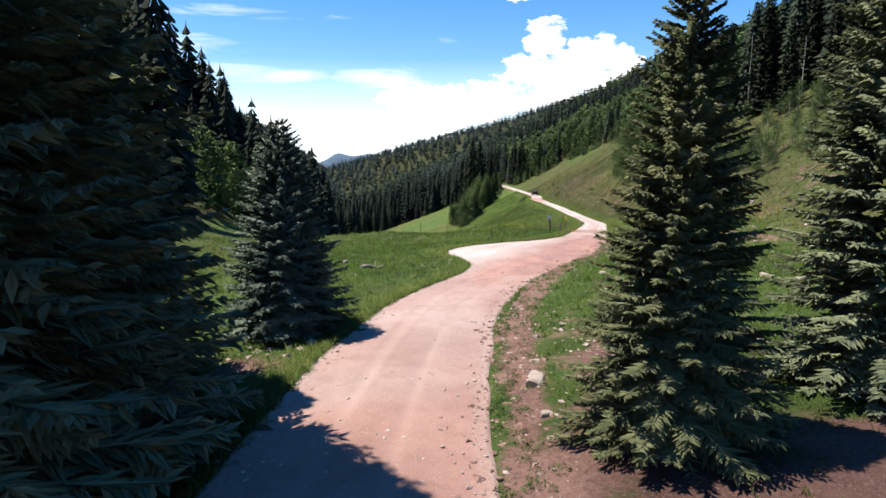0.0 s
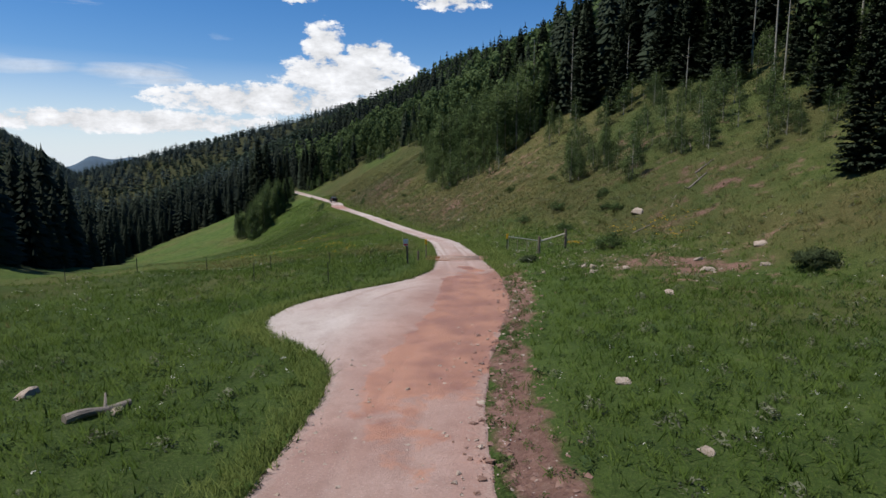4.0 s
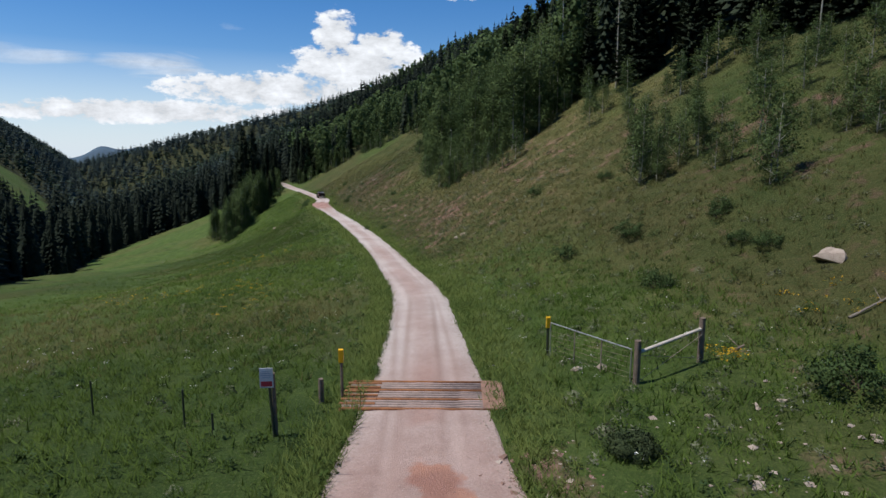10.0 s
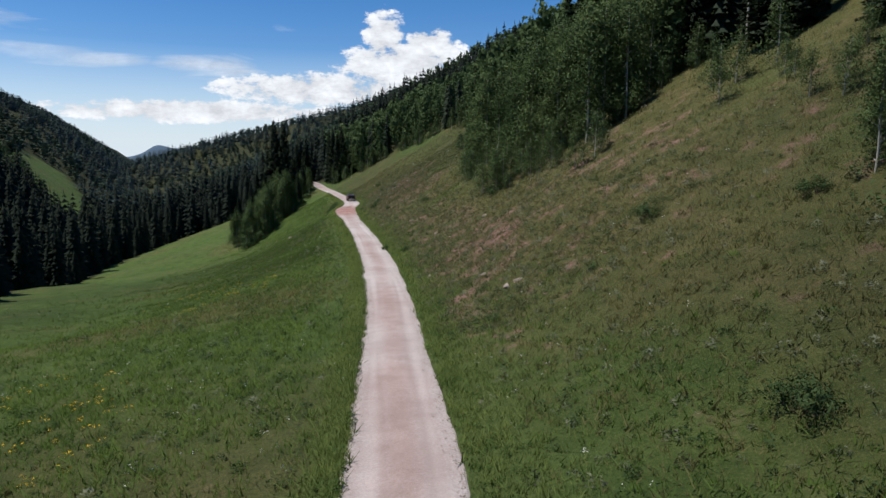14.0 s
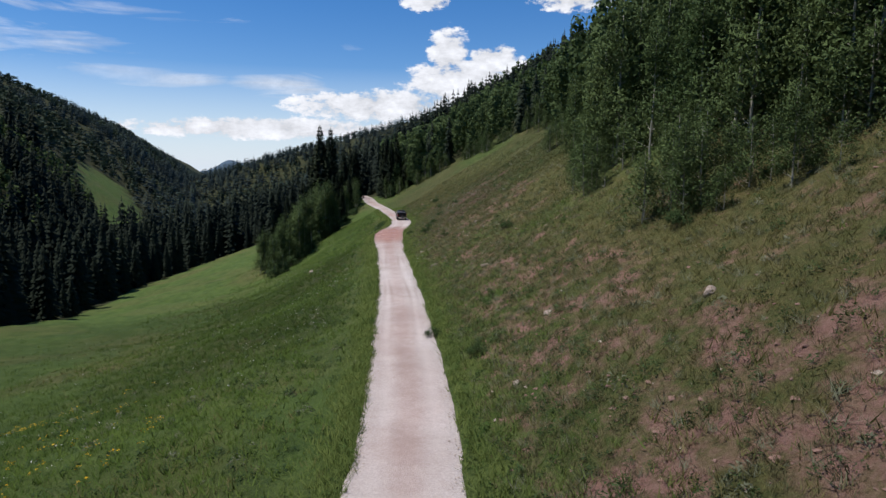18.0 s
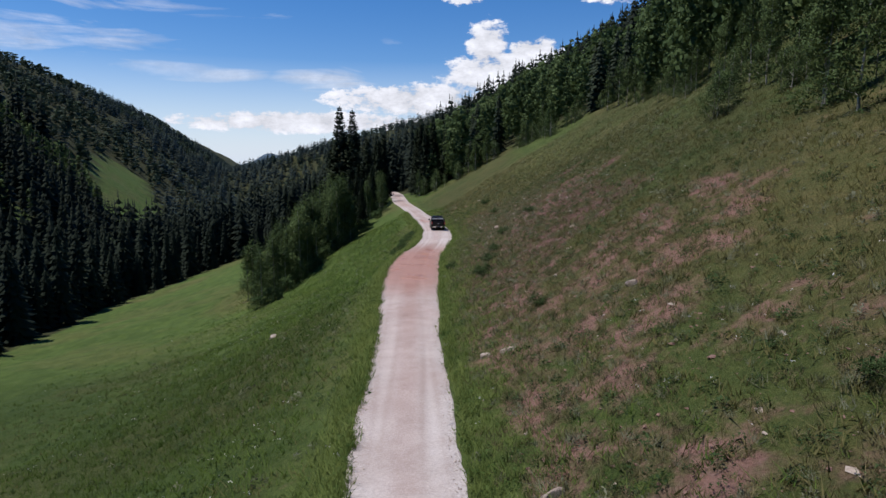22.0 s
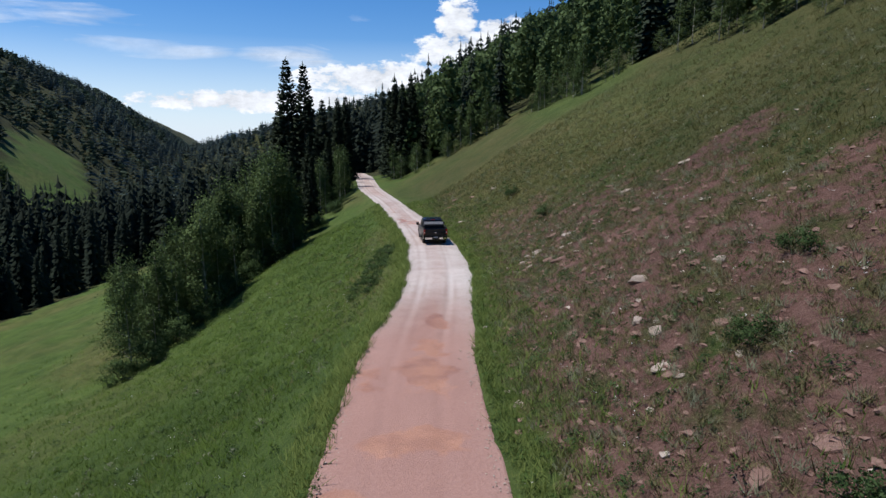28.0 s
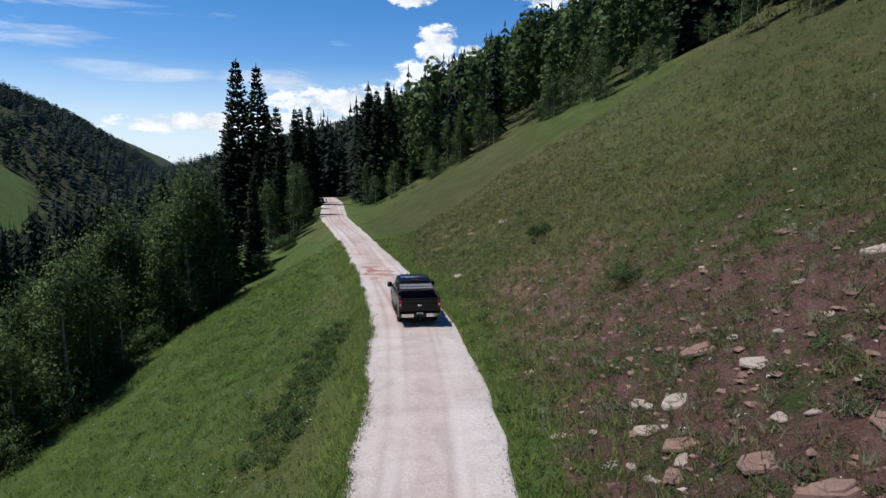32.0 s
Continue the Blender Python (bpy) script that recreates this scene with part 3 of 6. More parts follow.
def build_road():
    ys = np.arange(-60, 345, 0.4)
    u = np.concatenate([[-0.35, -0.12], np.linspace(0, 1, 61), [1.12, 1.35]])
    a, b = edges(ys)
    lo = np.where(u < 0, u * 2.0, np.where(u > 1, (u - 1) * 2.0, 0))
    X = a[:, None] + (b - a)[:, None] * np.clip(u, 0, 1)[None, :] + lo[None, :]
    Y = np.repeat(ys[:, None], len(u), 1)
    c, h = along(_cx, ys)[:, None], along(_hw, ys)[:, None]
    off = X - c
    inner = np.clip(u, 0, 1)[None, :]
    Z = along(_rz, ys)[:, None] + 0.05 * (1 - (2 * inner - 1) ** 2)
    lane = np.exp(-((np.abs(off) - 0.85) / 0.26) ** 2) * (0.6 + 0.8 * value_noise(X, Y, 9, 40, 2))
    Z = Z - 0.035 * lane + value_noise(X, Y, 1.6, 41, 3) * 0.05 - np.where((u < 0) | (u > 1), 1.5 * np.abs(lo), 0)[None, :]
    rut = np.exp(-((np.abs(off + 0.12 * np.sin(Y * 0.21)) - 0.62) / 0.14) ** 2) + 0.8 * np.exp(-((np.abs(off - 0.15 * np.sin(Y * 0.13 + 1)) - 1.12) / 0.12) ** 2)
    rut = rut * np.where(Y < 60, 0.3, 1.0) * np.clip(0.5 + 0.45 * (Y > 212) + 1.3 * value_noise(X * 0.2, Y, 14, 44, 3), 0, 1)
    for cx2, cy2, rad in ((12.6, 46.2, 8.3), (12.9, 46.4, 9.9)):        # turning arcs on the turnout
        arc = np.exp(-((np.hypot(X - cx2, Y - cy2) - rad) / 0.09) ** 2) * np.clip((Y - 50.5) / 1.5, 0, 1) * np.clip((10.4 - X) / 2.0, 0, 1)
        rut = np.maximum(rut, arc)
    margin = np.clip(1 - np.minimum(X - a[:, None], b[:, None] - X) / 0.7, 0, 1)
    mud = np.maximum.reduce([
        1.25 * np.clip((Y - 36) / 3, 0, 1) * np.clip((59 - Y) / 4, 0, 1) * np.exp(-((off - 0.5) / 2.2) ** 4), 0.8 * bump2(X, Y, 14.5, 58, 0.9, 3.5), 0.95 * bump2(X, Y, 31.3, 200.6, 1.1, 2.2), 0.9 * bump2(X, Y, 30.3, 195.8, 1.5, 1.3), 0.85 * bump2(X, Y, 32.6, 207.2, 0.9, 1.5), 0.8 * bump2(X, Y, 28.7, 193.2, 0.9, 1.2), 0.75 * bump2(X, Y, 29.3, 200.0, 0.8, 1.6), 0.7 * bump2(X, Y, 30.0, 189.0, 1.3, 2.0),
        0.72 * bump2(X, Y, 31.8, 203.5, 1.0, 2.5), 0.85 * bump2(X, Y, 34.4, 246, 1.7, 4.5) * (0.75 + 0.25 * np.sin(Y * 4.2 + X)), 0.5 * bump2(X, Y, 33.2, 256, 1.2, 4), 0.6 * bump2(X, Y, 3.0, 36, 1.5, 4)])
    red = np.interp(Y, [-60, 20, 38, 52, 70, 160, 180, 186, 205, 215, 330], [1.0, 0.9, 0.75, 0.8, 0.3, 0.12, 0.4, 1.0, 0.95, 0.15, 0.2])
    red = np.clip(red + 0.28 * np.exp(-((np.abs(off) - 0.1) / 0.45) ** 2) * (Y > 62) - 0.62 * np.clip((-off - 2.2) / 3.5, 0, 1) * np.clip((Y - 38) / 6, 0, 1) * (Y < 64) + value_noise(X, Y, 6, 43, 3) * 0.35 + 0.3 * np.clip((off - h * 0.55) / h, 0, 1) * (Y < 62), 0, 1)
    me = grid_mesh("road", X, Y, Z, ROAD)
    set_attr(me, "mud", mud)
    set_attr(me, "red", red)
    set_attr(me, "damp", bump2(X, Y, 30.4, 197.5, 4.5, 11.5))
    set_attr(me, "lane", np.clip(lane, 0, 1))
    set_attr(me, "rut", np.clip(rut, 0, 1))
    set_attr(me, "margin", margin)
    smooth_faces(me)
    return tagged(new("road", me), "pale pink gravel road with wheel ruts and red mud", "road", kind="structure")


build_ground()
build_road()


def build_range():
    """The mountain far down the valley; its blue haze is put into the base colour."""
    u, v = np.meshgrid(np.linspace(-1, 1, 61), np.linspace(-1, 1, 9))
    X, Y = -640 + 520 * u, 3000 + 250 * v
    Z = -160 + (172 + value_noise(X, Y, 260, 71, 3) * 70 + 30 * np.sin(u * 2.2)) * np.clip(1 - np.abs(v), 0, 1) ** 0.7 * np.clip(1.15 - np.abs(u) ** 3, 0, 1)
    me = grid_mesh("distant_range", X, Y, Z, simple("hazed_distant_forest", (0.06, 0.10, 0.14), 1.0, spread=0.15, scale=0.01))
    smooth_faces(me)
    tagged(new("backdrop", me), "distant mountain at the valley's end, its blue haze painted on", "mountain", kind="structure")


build_range()

# ---- trees ----
def rot_z(v, a):
    c, s = np.cos(a), np.sin(a)
    return np.stack([v[..., 0] * c - v[..., 1] * s, v[..., 0] * s + v[..., 1] * c, v[..., 2]], -1)


def far_spruce(rng, tiers=10, boughs=6, wide=1.0):
    """A unit-high spruce for the distance: whorls of drooping kite-shaped boughs with gaps between them."""
    co, tri, out = [], [], []
    for k in range(tiers):
        f = (k + rng.uniform(-0.25, 0.25)) / tiers
        z = 0.04 + 0.91 * max(f, 0)
        reach = wide * 0.172 * (1 - z) ** 0.72 * (0.8 + 0.2 * min(1, z / 0.12)) + 0.008
        turn = rng.uniform(0, 6.28)
        n = max(4, int(round(boughs * (1.1 - 0.35 * f))))
        for i in range(n):
            a = turn + 6.2832 * (i + rng.uniform(-0.3, 0.3)) / n
            r, w = reach * rng.uniform(0.72, 1.2), 2.6 / n * rng.uniform(0.75, 1.15)
            dip = r * rng.uniform(0.25, 0.55)
            b = len(co)
            co += [(0, 0, min(1.0, z + 0.05)), (0.66 * r * math.cos(a - w), 0.66 * r * math.sin(a - w), z - 0.75 * dip),
                   (r * math.cos(a), r * math.sin(a), z - dip * 0.8), (0.66 * r * math.cos(a + w), 0.66 * r * math.sin(a + w), z - 0.75 * dip)]
            up = rng.uniform(0.25, 0.75)
            out += [(math.cos(a), math.sin(a), up), (math.cos(a - 0.5 * w), math.sin(a - 0.5 * w), up * 0.7), (math.cos(a), math.sin(a), up + 0.2), (math.cos(a + 0.5 * w), math.sin(a + 0.5 * w), up * 0.7)]
            tri += [(b, b + 1, b + 2), (b, b + 2, b + 3)]
    b = len(co)
    co += [(0.012, 0, 0.90), (-0.006, 0.011, 0.90), (-0.006, -0.011, 0.90), (0, 0, 1.0)]
    out += [(1, 0, 0.4), (-0.5, 0.87, 0.4), (-0.5, -0.87, 0.4), (0, 0, 1)]
    tri += [(b, b + 1, b + 3), (b + 1, b + 2, b + 3), (b + 2, b, b + 3)]
    co, tri, out = np.array(co), np.array(tri), np.array(out, float)
    return co, face_out(co, tri, out), out


def far_aspen(rng, clumps=12, leaves=9, size=1.0):
    """A unit-high aspen for the distance: rounded leafy clumps stacked loosely up a tall crown."""
    co, tri, out = [], [], []
    for k in range(clumps):
        f = (k + rng.uniform(-0.3, 0.3)) / (clumps - 1)
        z = 0.2 + 0.72 * min(max(f, 0), 1)
        wide = 0.115 * math.sin(0.45 + 2.45 * min(max(f, 0), 1))
        a0, d = k * 2.4 + rng.uniform(-0.5, 0.5), wide * rng.uniform(0.3, 1.0)
        c = np.array((d * math.cos(a0), d * math.sin(a0), z))
        rad = rng.uniform(0.055, 0.088)
        for i in range(leaves):
            n = rng.normal(0, 1, 3)
            n /= np.linalg.norm(n)
            p = c + n * rad * rng.uniform(0.7, 1.05) * (1, 1, 1.25)
            u, v = np.cross(n, rng.normal(0, 1, 3)), None
            u /= np.linalg.norm(u) + 1e-9
            v = np.cross(n, u) + n * rng.uniform(-0.4, 0.4)
            u, v = u * rng.uniform(0.03, 0.055) * size, v * rng.uniform(0.025, 0.045) * size
            b = len(co)
            co += [p - u, p + v, p + u, p - v]
            o = n + 0.5 * np.array((math.cos(a0), math.sin(a0), 0.2)) + (0, 0, 0.15)
            out += [o, o, o, o]
            tri += [(b, b + 1, b + 2), (b, b + 2, b + 3)]
    co, tri, out = np.array(co), np.array(tri), np.array(out, float)
    return co, face_out(co, tri, out), out


def merge(name, variants, places, mat):
    """One mesh of many copies: places are rows of x, y, z, height, girth, turn, variant."""
    cos, tris, outs, base = [], [], [], 0
    for k, shape in enumerate(variants):
        co, tri = shape[0], shape[1]
        rows = places[places[:, 6].astype(int) == k]
        if not len(rows):
            continue
        v = rot_z(np.repeat(co[None], len(rows), 0) * np.stack([rows[:, 3] * rows[:, 4], rows[:, 3] * rows[:, 4], rows[:, 3]], -1)[:, None, :], rows[:, 5][:, None])
        v = v + rows[:, None, :3]
        cos.append(v.reshape(-1, 3))
        tris.append((tri[None] + (base + np.arange(len(rows)) * len(co))[:, None, None]).reshape(-1, 3))
        if len(shape) > 2:
            outs.append(rot_z(np.repeat(shape[2][None], len(rows), 0), rows[:, 5][:, None]).reshape(-1, 3))
        base += len(rows) * len(co)
    me = bpy.data.meshes.new(name)
    fill(me, np.concatenate(cos), np.concatenate(tris))
    me.materials.append(mat)
    if outs:
        lit_from(me, np.concatenate(outs))
    return me


def spruce_parts(seed, H, R, whorls, per, twigs, low=0.05, cross=True, size=1.0, fullness=0.8, fine=1.0):
    """Trunk and crown of a spruce: whorls of drooping limbs, each with rows of needle sprays."""
    rng = np.random.default_rng(seed)
    co, tri, out_dir = [], [], []

    def blade(a, b, width, side):
        i = len(co)
        mid = a * 0.55 + b * 0.45
        o = mid * (1, 1, 0)
        o = o / (np.linalg.norm(o) + 0.15) * 0.8 + (0, 0, 0.55) + rng.normal(0, 0.22, 3)
        out_dir.extend([o, o, o, o])
        co.extend([a, mid + side * width, b, mid - side * width])
        tri.extend([(i, i + 1, i + 2), (i, i + 2, i + 3)])

    for w in range(whorls):
        f = low + (0.97 - low) * (w + rng.uniform(-0.3, 0.3)) / whorls
        f = min(max(f, low), 0.975)
        reach = R * (1 - f) ** fullness
        n = max(4, int(per * (0.55 + 0.45 * (1 - f))))
        turn = rng.uniform(0, 6.28)
        for k in range(n):
            a = turn + 6.2832 * (k + rng.uniform(-0.3, 0.3)) / n
            L = reach * rng.uniform(0.72, 1.15)
            out = np.array((math.cos(a), math.sin(a), 0.0))
            side = np.array((-math.sin(a), math.cos(a), 0.0))
            droop = -0.42 + 0.75 * f + rng.uniform(-0.1, 0.1)
            z = f * H

            def at(s):
                return np.array((0, 0, z)) + out * L * s + np.array((0, 0, L * (droop * s + 0.22 * s * s)))

            m = max(3, int(twigs * (0.45 + 0.55 * L / R)))
            for j in range(m):
                s = 0.18 + 0.82 * (j + rng.uniform(0, 1)) / m
                p = at(s)
                tl = (0.10 + 0.30 * (1 - s)) * L * fine * rng.uniform(0.7, 1.2) + 0.10 * size
                for sg in (-1, 1):
                    d = out * rng.uniform(0.4, 1.0) + side * sg * rng.uniform(0.3, 1.0) + np.array((0, 0, rng.uniform(-0.55, 0.15)))
                    d = d / np.linalg.norm(d)
                    flat = np.cross(d, (0, 0, 1.0))
                    flat = flat / (np.linalg.norm(flat) + 1e-6)
                    wd = (0.055 * size + 0.05 * tl) * (0.4 + 0.6 * fine)
                    blade(p, p + d * tl, wd, flat)
                    if cross:
                        blade(p, p + d * tl * 0.9, wd * 0.8, np.cross(d, flat))
            blade(at(0.5), at(1.0) + out * 0.08 * size, 0.05 * size, side)
    for k in range(7):
        a = 6.28 * k / 7
        blade(np.array((0, 0, H * 0.955)), np.array((0.10 * size * math.cos(a), 0.10 * size * math.sin(a), H * (1.0 if k == 0 else 0.975))), 0.03 * size, np.array((-math.sin(a), math.cos(a), 0)))
    crown = bpy.data.meshes.new("crown")
    co, out_dir = np.array(co), np.array(out_dir)
    fill(crown, co, face_out(co, np.array(tri), out_dir))
    lit_from(crown, out_dir)
    trunk = bpy.data.meshes.new("trunk")
    ring, rows, r0 = 8, 7, 0.008 * H + 0.03
    tc, tf = [], []
    for i in range(rows):
        f = i / (rows - 1)
        rr = r0 * (1 - f) ** 0.9 + 0.012 + (0.06 * r0 if i == 0 else 0)
        for j in range(ring):
            a = 6.2832 * j / ring
            tc.append((rr * math.cos(a) + 0.01 * H * math.sin(3 * f) * 0.15, rr * math.sin(a), -0.3 + f * (H * 0.97 + 0.3)))
    for i in range(rows - 1):
        tf += [(i * ring + j, i * ring + (j + 1) % ring, (i + 1) * ring + (j + 1) % ring, (i + 1) * ring + j) for j in range(ring)]
    fill(trunk, np.array(tc), np.array(tf))
    smooth_faces(trunk)
    return trunk, crown


def aspen_parts(seed, H, spread, leaves, leaf, bare=0.3):
    """A slim leaning pale stem with a few limbs, and a loose crown of leaf sprays round the limb ends."""
    rng = np.random.default_rng(seed)
    tc, tf = [], []

    def tube(points, r0, r1, ring=6):
        b, n = len(tc), len(points)
        for i, p in enumerate(points):
            r = r0 + (r1 - r0) * i / (n - 1)
            for j in range(ring):
                a = 6.2832 * j / ring
                tc.append((p[0] + r * math.cos(a), p[1] + r * math.sin(a), p[2]))
        for i in range(n - 1):
            tf.extend((b + i * ring + j, b + i * ring + (j + 1) % ring, b + (i + 1) * ring + (j + 1) % ring, b + (i + 1) * ring + j) for j in range(ring))

    lean = rng.uniform(-0.03, 0.03, 2)
    stem = [np.array((lean[0] * z + 0.05 * math.sin(z), lean[1] * z, z)) for z in np.linspace(-0.3, H * 0.96, 9)]
    tube(stem, 0.008 * H + 0.015, 0.012)
    tips = []
    for k in range(17):
        f = bare + (0.92 - bare) * (k + rng.uniform(0, 1)) / 17
        b = stem[min(8, int(f * 8))]
        a, L = rng.uniform(0, 6.28), spread * (1.05 - f) * rng.uniform(0.7, 1.2) + 0.15
        e = b + np.array((math.cos(a) * L, math.sin(a) * L, L * rng.uniform(0.35, 0.9)))
        root_at = len(tc)
        tube([b, (b + e) / 2 + np.array((0, 0, -0.05 * L)), e], 0.012 + 0.002 * H, 0.006, 4)
        tf.append((min(8, int(f * 8)) * 6, root_at, root_at + 1, root_at + 2))
        tips += [(b * 0.35 + e * 0.65, 0.32 * spread), (e, 0.38 * spread)]
    tips += [(stem[-1], 0.3 * spread), (stem[-2], 0.36 * spread), (stem[-3], 0.40 * spread)]
    co, tri, out_dir = [], [], []
    for i in range(leaves):
        c, r = tips[i % len(tips)]
        p = c + rng.normal(0, 1, 3) * r * np.array((0.62, 0.62, 0.75))
        u, v = rng.normal(0, 1, 3), rng.normal(0, 1, 3)
        u = u / np.linalg.norm(u) * leaf * rng.uniform(0.7, 1.4)
        v = v / np.linalg.norm(v) * leaf * rng.uniform(0.5, 1.0)
        b = len(co)
        co += [p - u, p + v * 1.4, p + u]
        o = (p - c) / (np.linalg.norm(p - c) + 0.05) + 0.5 * p * (1, 1, 0) / spread + (0, 0, 0.25) + rng.normal(0, 0.2, 3)
        out_dir += [o, o, o]
        tri.append((b, b + 1, b + 2))
    co, out_dir = np.array(co), np.array(out_dir)
    tri = face_out(co, np.array(tri), out_dir)
    crown, trunk = bpy.data.meshes.new("crown"), bpy.data.meshes.new("trunk")
    fill(crown, co, tri)
    lit_from(crown, out_dir)
    fill(trunk, np.array(tc), np.array(tf))
    smooth_faces(trunk)
    return trunk, crown


def tree_thing(name, meshes, mats, label, category, group):
    """A tree as a thing: an Empty at its foot with the trunk and the crown under it."""
    root = new(name)
    for key, me, mat in (("trunk", meshes[0], mats[0]), ("crown", meshes[1], mats[1])):
        if not me.materials:
            me.materials.append(mat)
        new(key, me).parent = root
    return tagged(root, label, category, group)


def stand(root, x, y, scale=1.0, turn=0.0, sink=0.05):
    root.matrix_basis = Matrix.LocRotScale((x, y, gz(x, y) - sink), Euler((0, 0, turn)), (scale, scale, scale))
    return root


BIG = spruce_parts(1, 17.5, 3.75, 50, 13, 24, 0.04, True, 0.95, 0.8, 0.8)
BLUE = spruce_parts(2, 8.2, 2.75, 52, 15, 30, 0.02, True, 0.54, 0.70, 0.75)
LIT = spruce_parts(3, 11.8, 2.45, 60, 15, 36, 0.01, True, 0.48, 0.80, 0.75)
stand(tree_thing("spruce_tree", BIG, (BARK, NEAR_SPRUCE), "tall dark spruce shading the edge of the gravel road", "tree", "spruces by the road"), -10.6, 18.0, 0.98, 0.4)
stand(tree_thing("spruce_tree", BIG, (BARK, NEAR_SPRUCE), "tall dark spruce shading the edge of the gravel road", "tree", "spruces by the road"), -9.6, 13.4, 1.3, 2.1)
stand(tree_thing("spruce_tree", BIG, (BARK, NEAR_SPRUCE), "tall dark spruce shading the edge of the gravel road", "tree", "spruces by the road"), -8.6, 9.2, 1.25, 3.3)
stand(tree_thing("blue_spruce_tree", BLUE, (BARK, BLUE_SPRUCE), "blue-green spruce standing alone beside the road", "tree", "spruces by the road"), -6.6, 24.5, 1.08, 1.0)
stand(tree_thing("spruce_tree", LIT, (BARK, SUNNY_SPRUCE), "sunlit green spruce on the stony bank by the road", "tree", "spruces by the road"), 5.3, 13.2, 1.0, 0.3)
SLIM = spruce_parts(4, 14.5, 3.0, 54, 13, 24, 0.02, True, 0.8, 0.66, 0.75)
stand(tree_thing("spruce_tree", SLIM, (BARK, NEAR_SPRUCE), "tall dark spruce on the stony bank by the road", "tree", "spruces by the road"), 11.7, 15.4, 1.0, 4.0)
stand(tree_thing("spruce_sapling", BLUE, (BARK, BLUE_SPRUCE), "small blue-green spruce in the shade of a tall one", "tree", "spruces by the road"), -6.0, 12.6, 0.27, 2.0)

MID = [spruce_parts(10 + i, 20.0, 2.7 + 0.3 * i, 60, 10, 8, 0.02, True, 2.1, 0.74) for i in range(3)]
MID_ASPEN = [aspen_parts(20 + i, 10.0, 1.7 + 0.2 * i, 3000, 0.125, 0.10) for i in range(3)]
YOUNG = [aspen_parts(30 + i, 4.0, 1.15, 1500, 0.078, 0.05) for i in range(3)]
rng = np.random.default_rng(7)
first = {}


def plant(kind, i, x, y, scale):
    table = {"spruce": (MID, (BARK, SPRUCE), "spruce_tree", "tall dark green spruce at the edge of the woods", "spruces at the wood's edge"),
             "aspen": (MID_ASPEN, (ASPEN_BARK, ASPEN), "aspen_tree", "slim aspen with a pale trunk on the grassy slope", "aspens on the slope"),
             "young": (YOUNG, (ASPEN_BARK, ASPEN), "young_aspen", "low leafy young aspen on the hillside", "young aspens")}
    meshes, mats, name, label, group = table[kind]
    i = i % len(meshes)
    if (kind, i) not in first:
        first[kind, i] = stand(tree_thing(name, meshes[i], mats, label, "tree", group), x, y, scale, rng.uniform(0, 6.28))
        return
    c = copy_thing(first[kind, i], Matrix())
    stand(c, x, y, scale * rng.uniform(0.9, 1.1), rng.uniform(0, 6.28))


# spruces where the road enters the woods, and the tall pair on the bank
for x, y, s in [(15.1, 311.9, 1.6), (18.7, 310, 1.45), (12.5, 316, 1.2), (20.2, 268, 0.72), (22.5, 271, 0.5), (17.5, 275, 0.6), (24.5, 281, 0.6), (26.0, 291, 0.85), (23.0, 296, 0.95), (25.5, 303, 0.8), (21, 288, 0.75),
                (38.5, 306, 0.95), (41.0, 311, 0.9), (37.5, 315, 1.0), (44.0, 308, 0.8), (46.5, 313, 0.85), (36.8, 322, 0.9), (49.5, 312, 0.75), (41.5, 320, 0.95),
                (27.0, 314, 0.9), (25.0, 322, 1.0), (59.5, 114, 0.95), (61.5, 117, 0.85), (39.3, 49.5, 0.75), (64, 108, 0.9), (56, 100, 0.7), (52, 62, 0.8), (57.5, 111, 1.0), (63, 88, 0.8), (66, 96, 0.95), (60, 72, 0.75), (66, 64, 0.85), (58, 55, 0.8), (63, 48, 0.8), (70, 78, 0.95), (69, 56, 0.9), (55.5, 60, 0.6), (57.5, 66, 0.75), (60.5, 58, 0.8), (54, 54, 0.65), (64, 70, 0.8), (66, 84, 0.9), (62, 93, 0.8), (58, 128, 0.9), (62, 134, 1.0), (66, 126, 1.0), (60, 146, 0.85), (65, 150, 1.0), (70, 140, 1.05), (57, 121, 0.7), (55, 158, 0.6), (63, 161, 0.9), (69, 168, 1.0), (62, 62, 0.8), (66, 74, 0.9), (70, 66, 0.9), (72, 88, 1.0), (68, 104, 0.9), (58, 80, 0.7), (73, 98, 1.0), (74, 74, 1.0), (61, 97, 0.75), (65, 58, 0.85), (56, 68, 0.55), (71, 110, 1.0)]:
    plant("spruce", int(rng.integers(3)), x, y, s)
# aspens on the bank below the road's end
for k in range(66):
    t, u = rng.uniform(0, 1), rng.uniform(0, 0.42)
    x, y = 21.5 - 13 * t - 12 * u + rng.normal(0, 0.8), 263 - 24 * t + 16 * u + rng.normal(0, 1.5)
    plant("young" if k % 6 == 0 else "aspen", k, x, y, rng.uniform(0.6, 1.25) * (1.25 - 0.4 * t))
for x, y, s in [(14, 262, 0.5), (9, 256, 0.42), (4, 252, 0.4), (10, 261, 0.5), (8, 268, 0.7), (4, 270, 0.6), (12, 276, 0.8)]:
    plant("spruce", int(rng.integers(3)), x, y, s)
for k in range(14):
    plant("aspen", k, rng.uniform(22.5, 27.5), rng.uniform(276, 300), rng.uniform(0.6, 1.0))
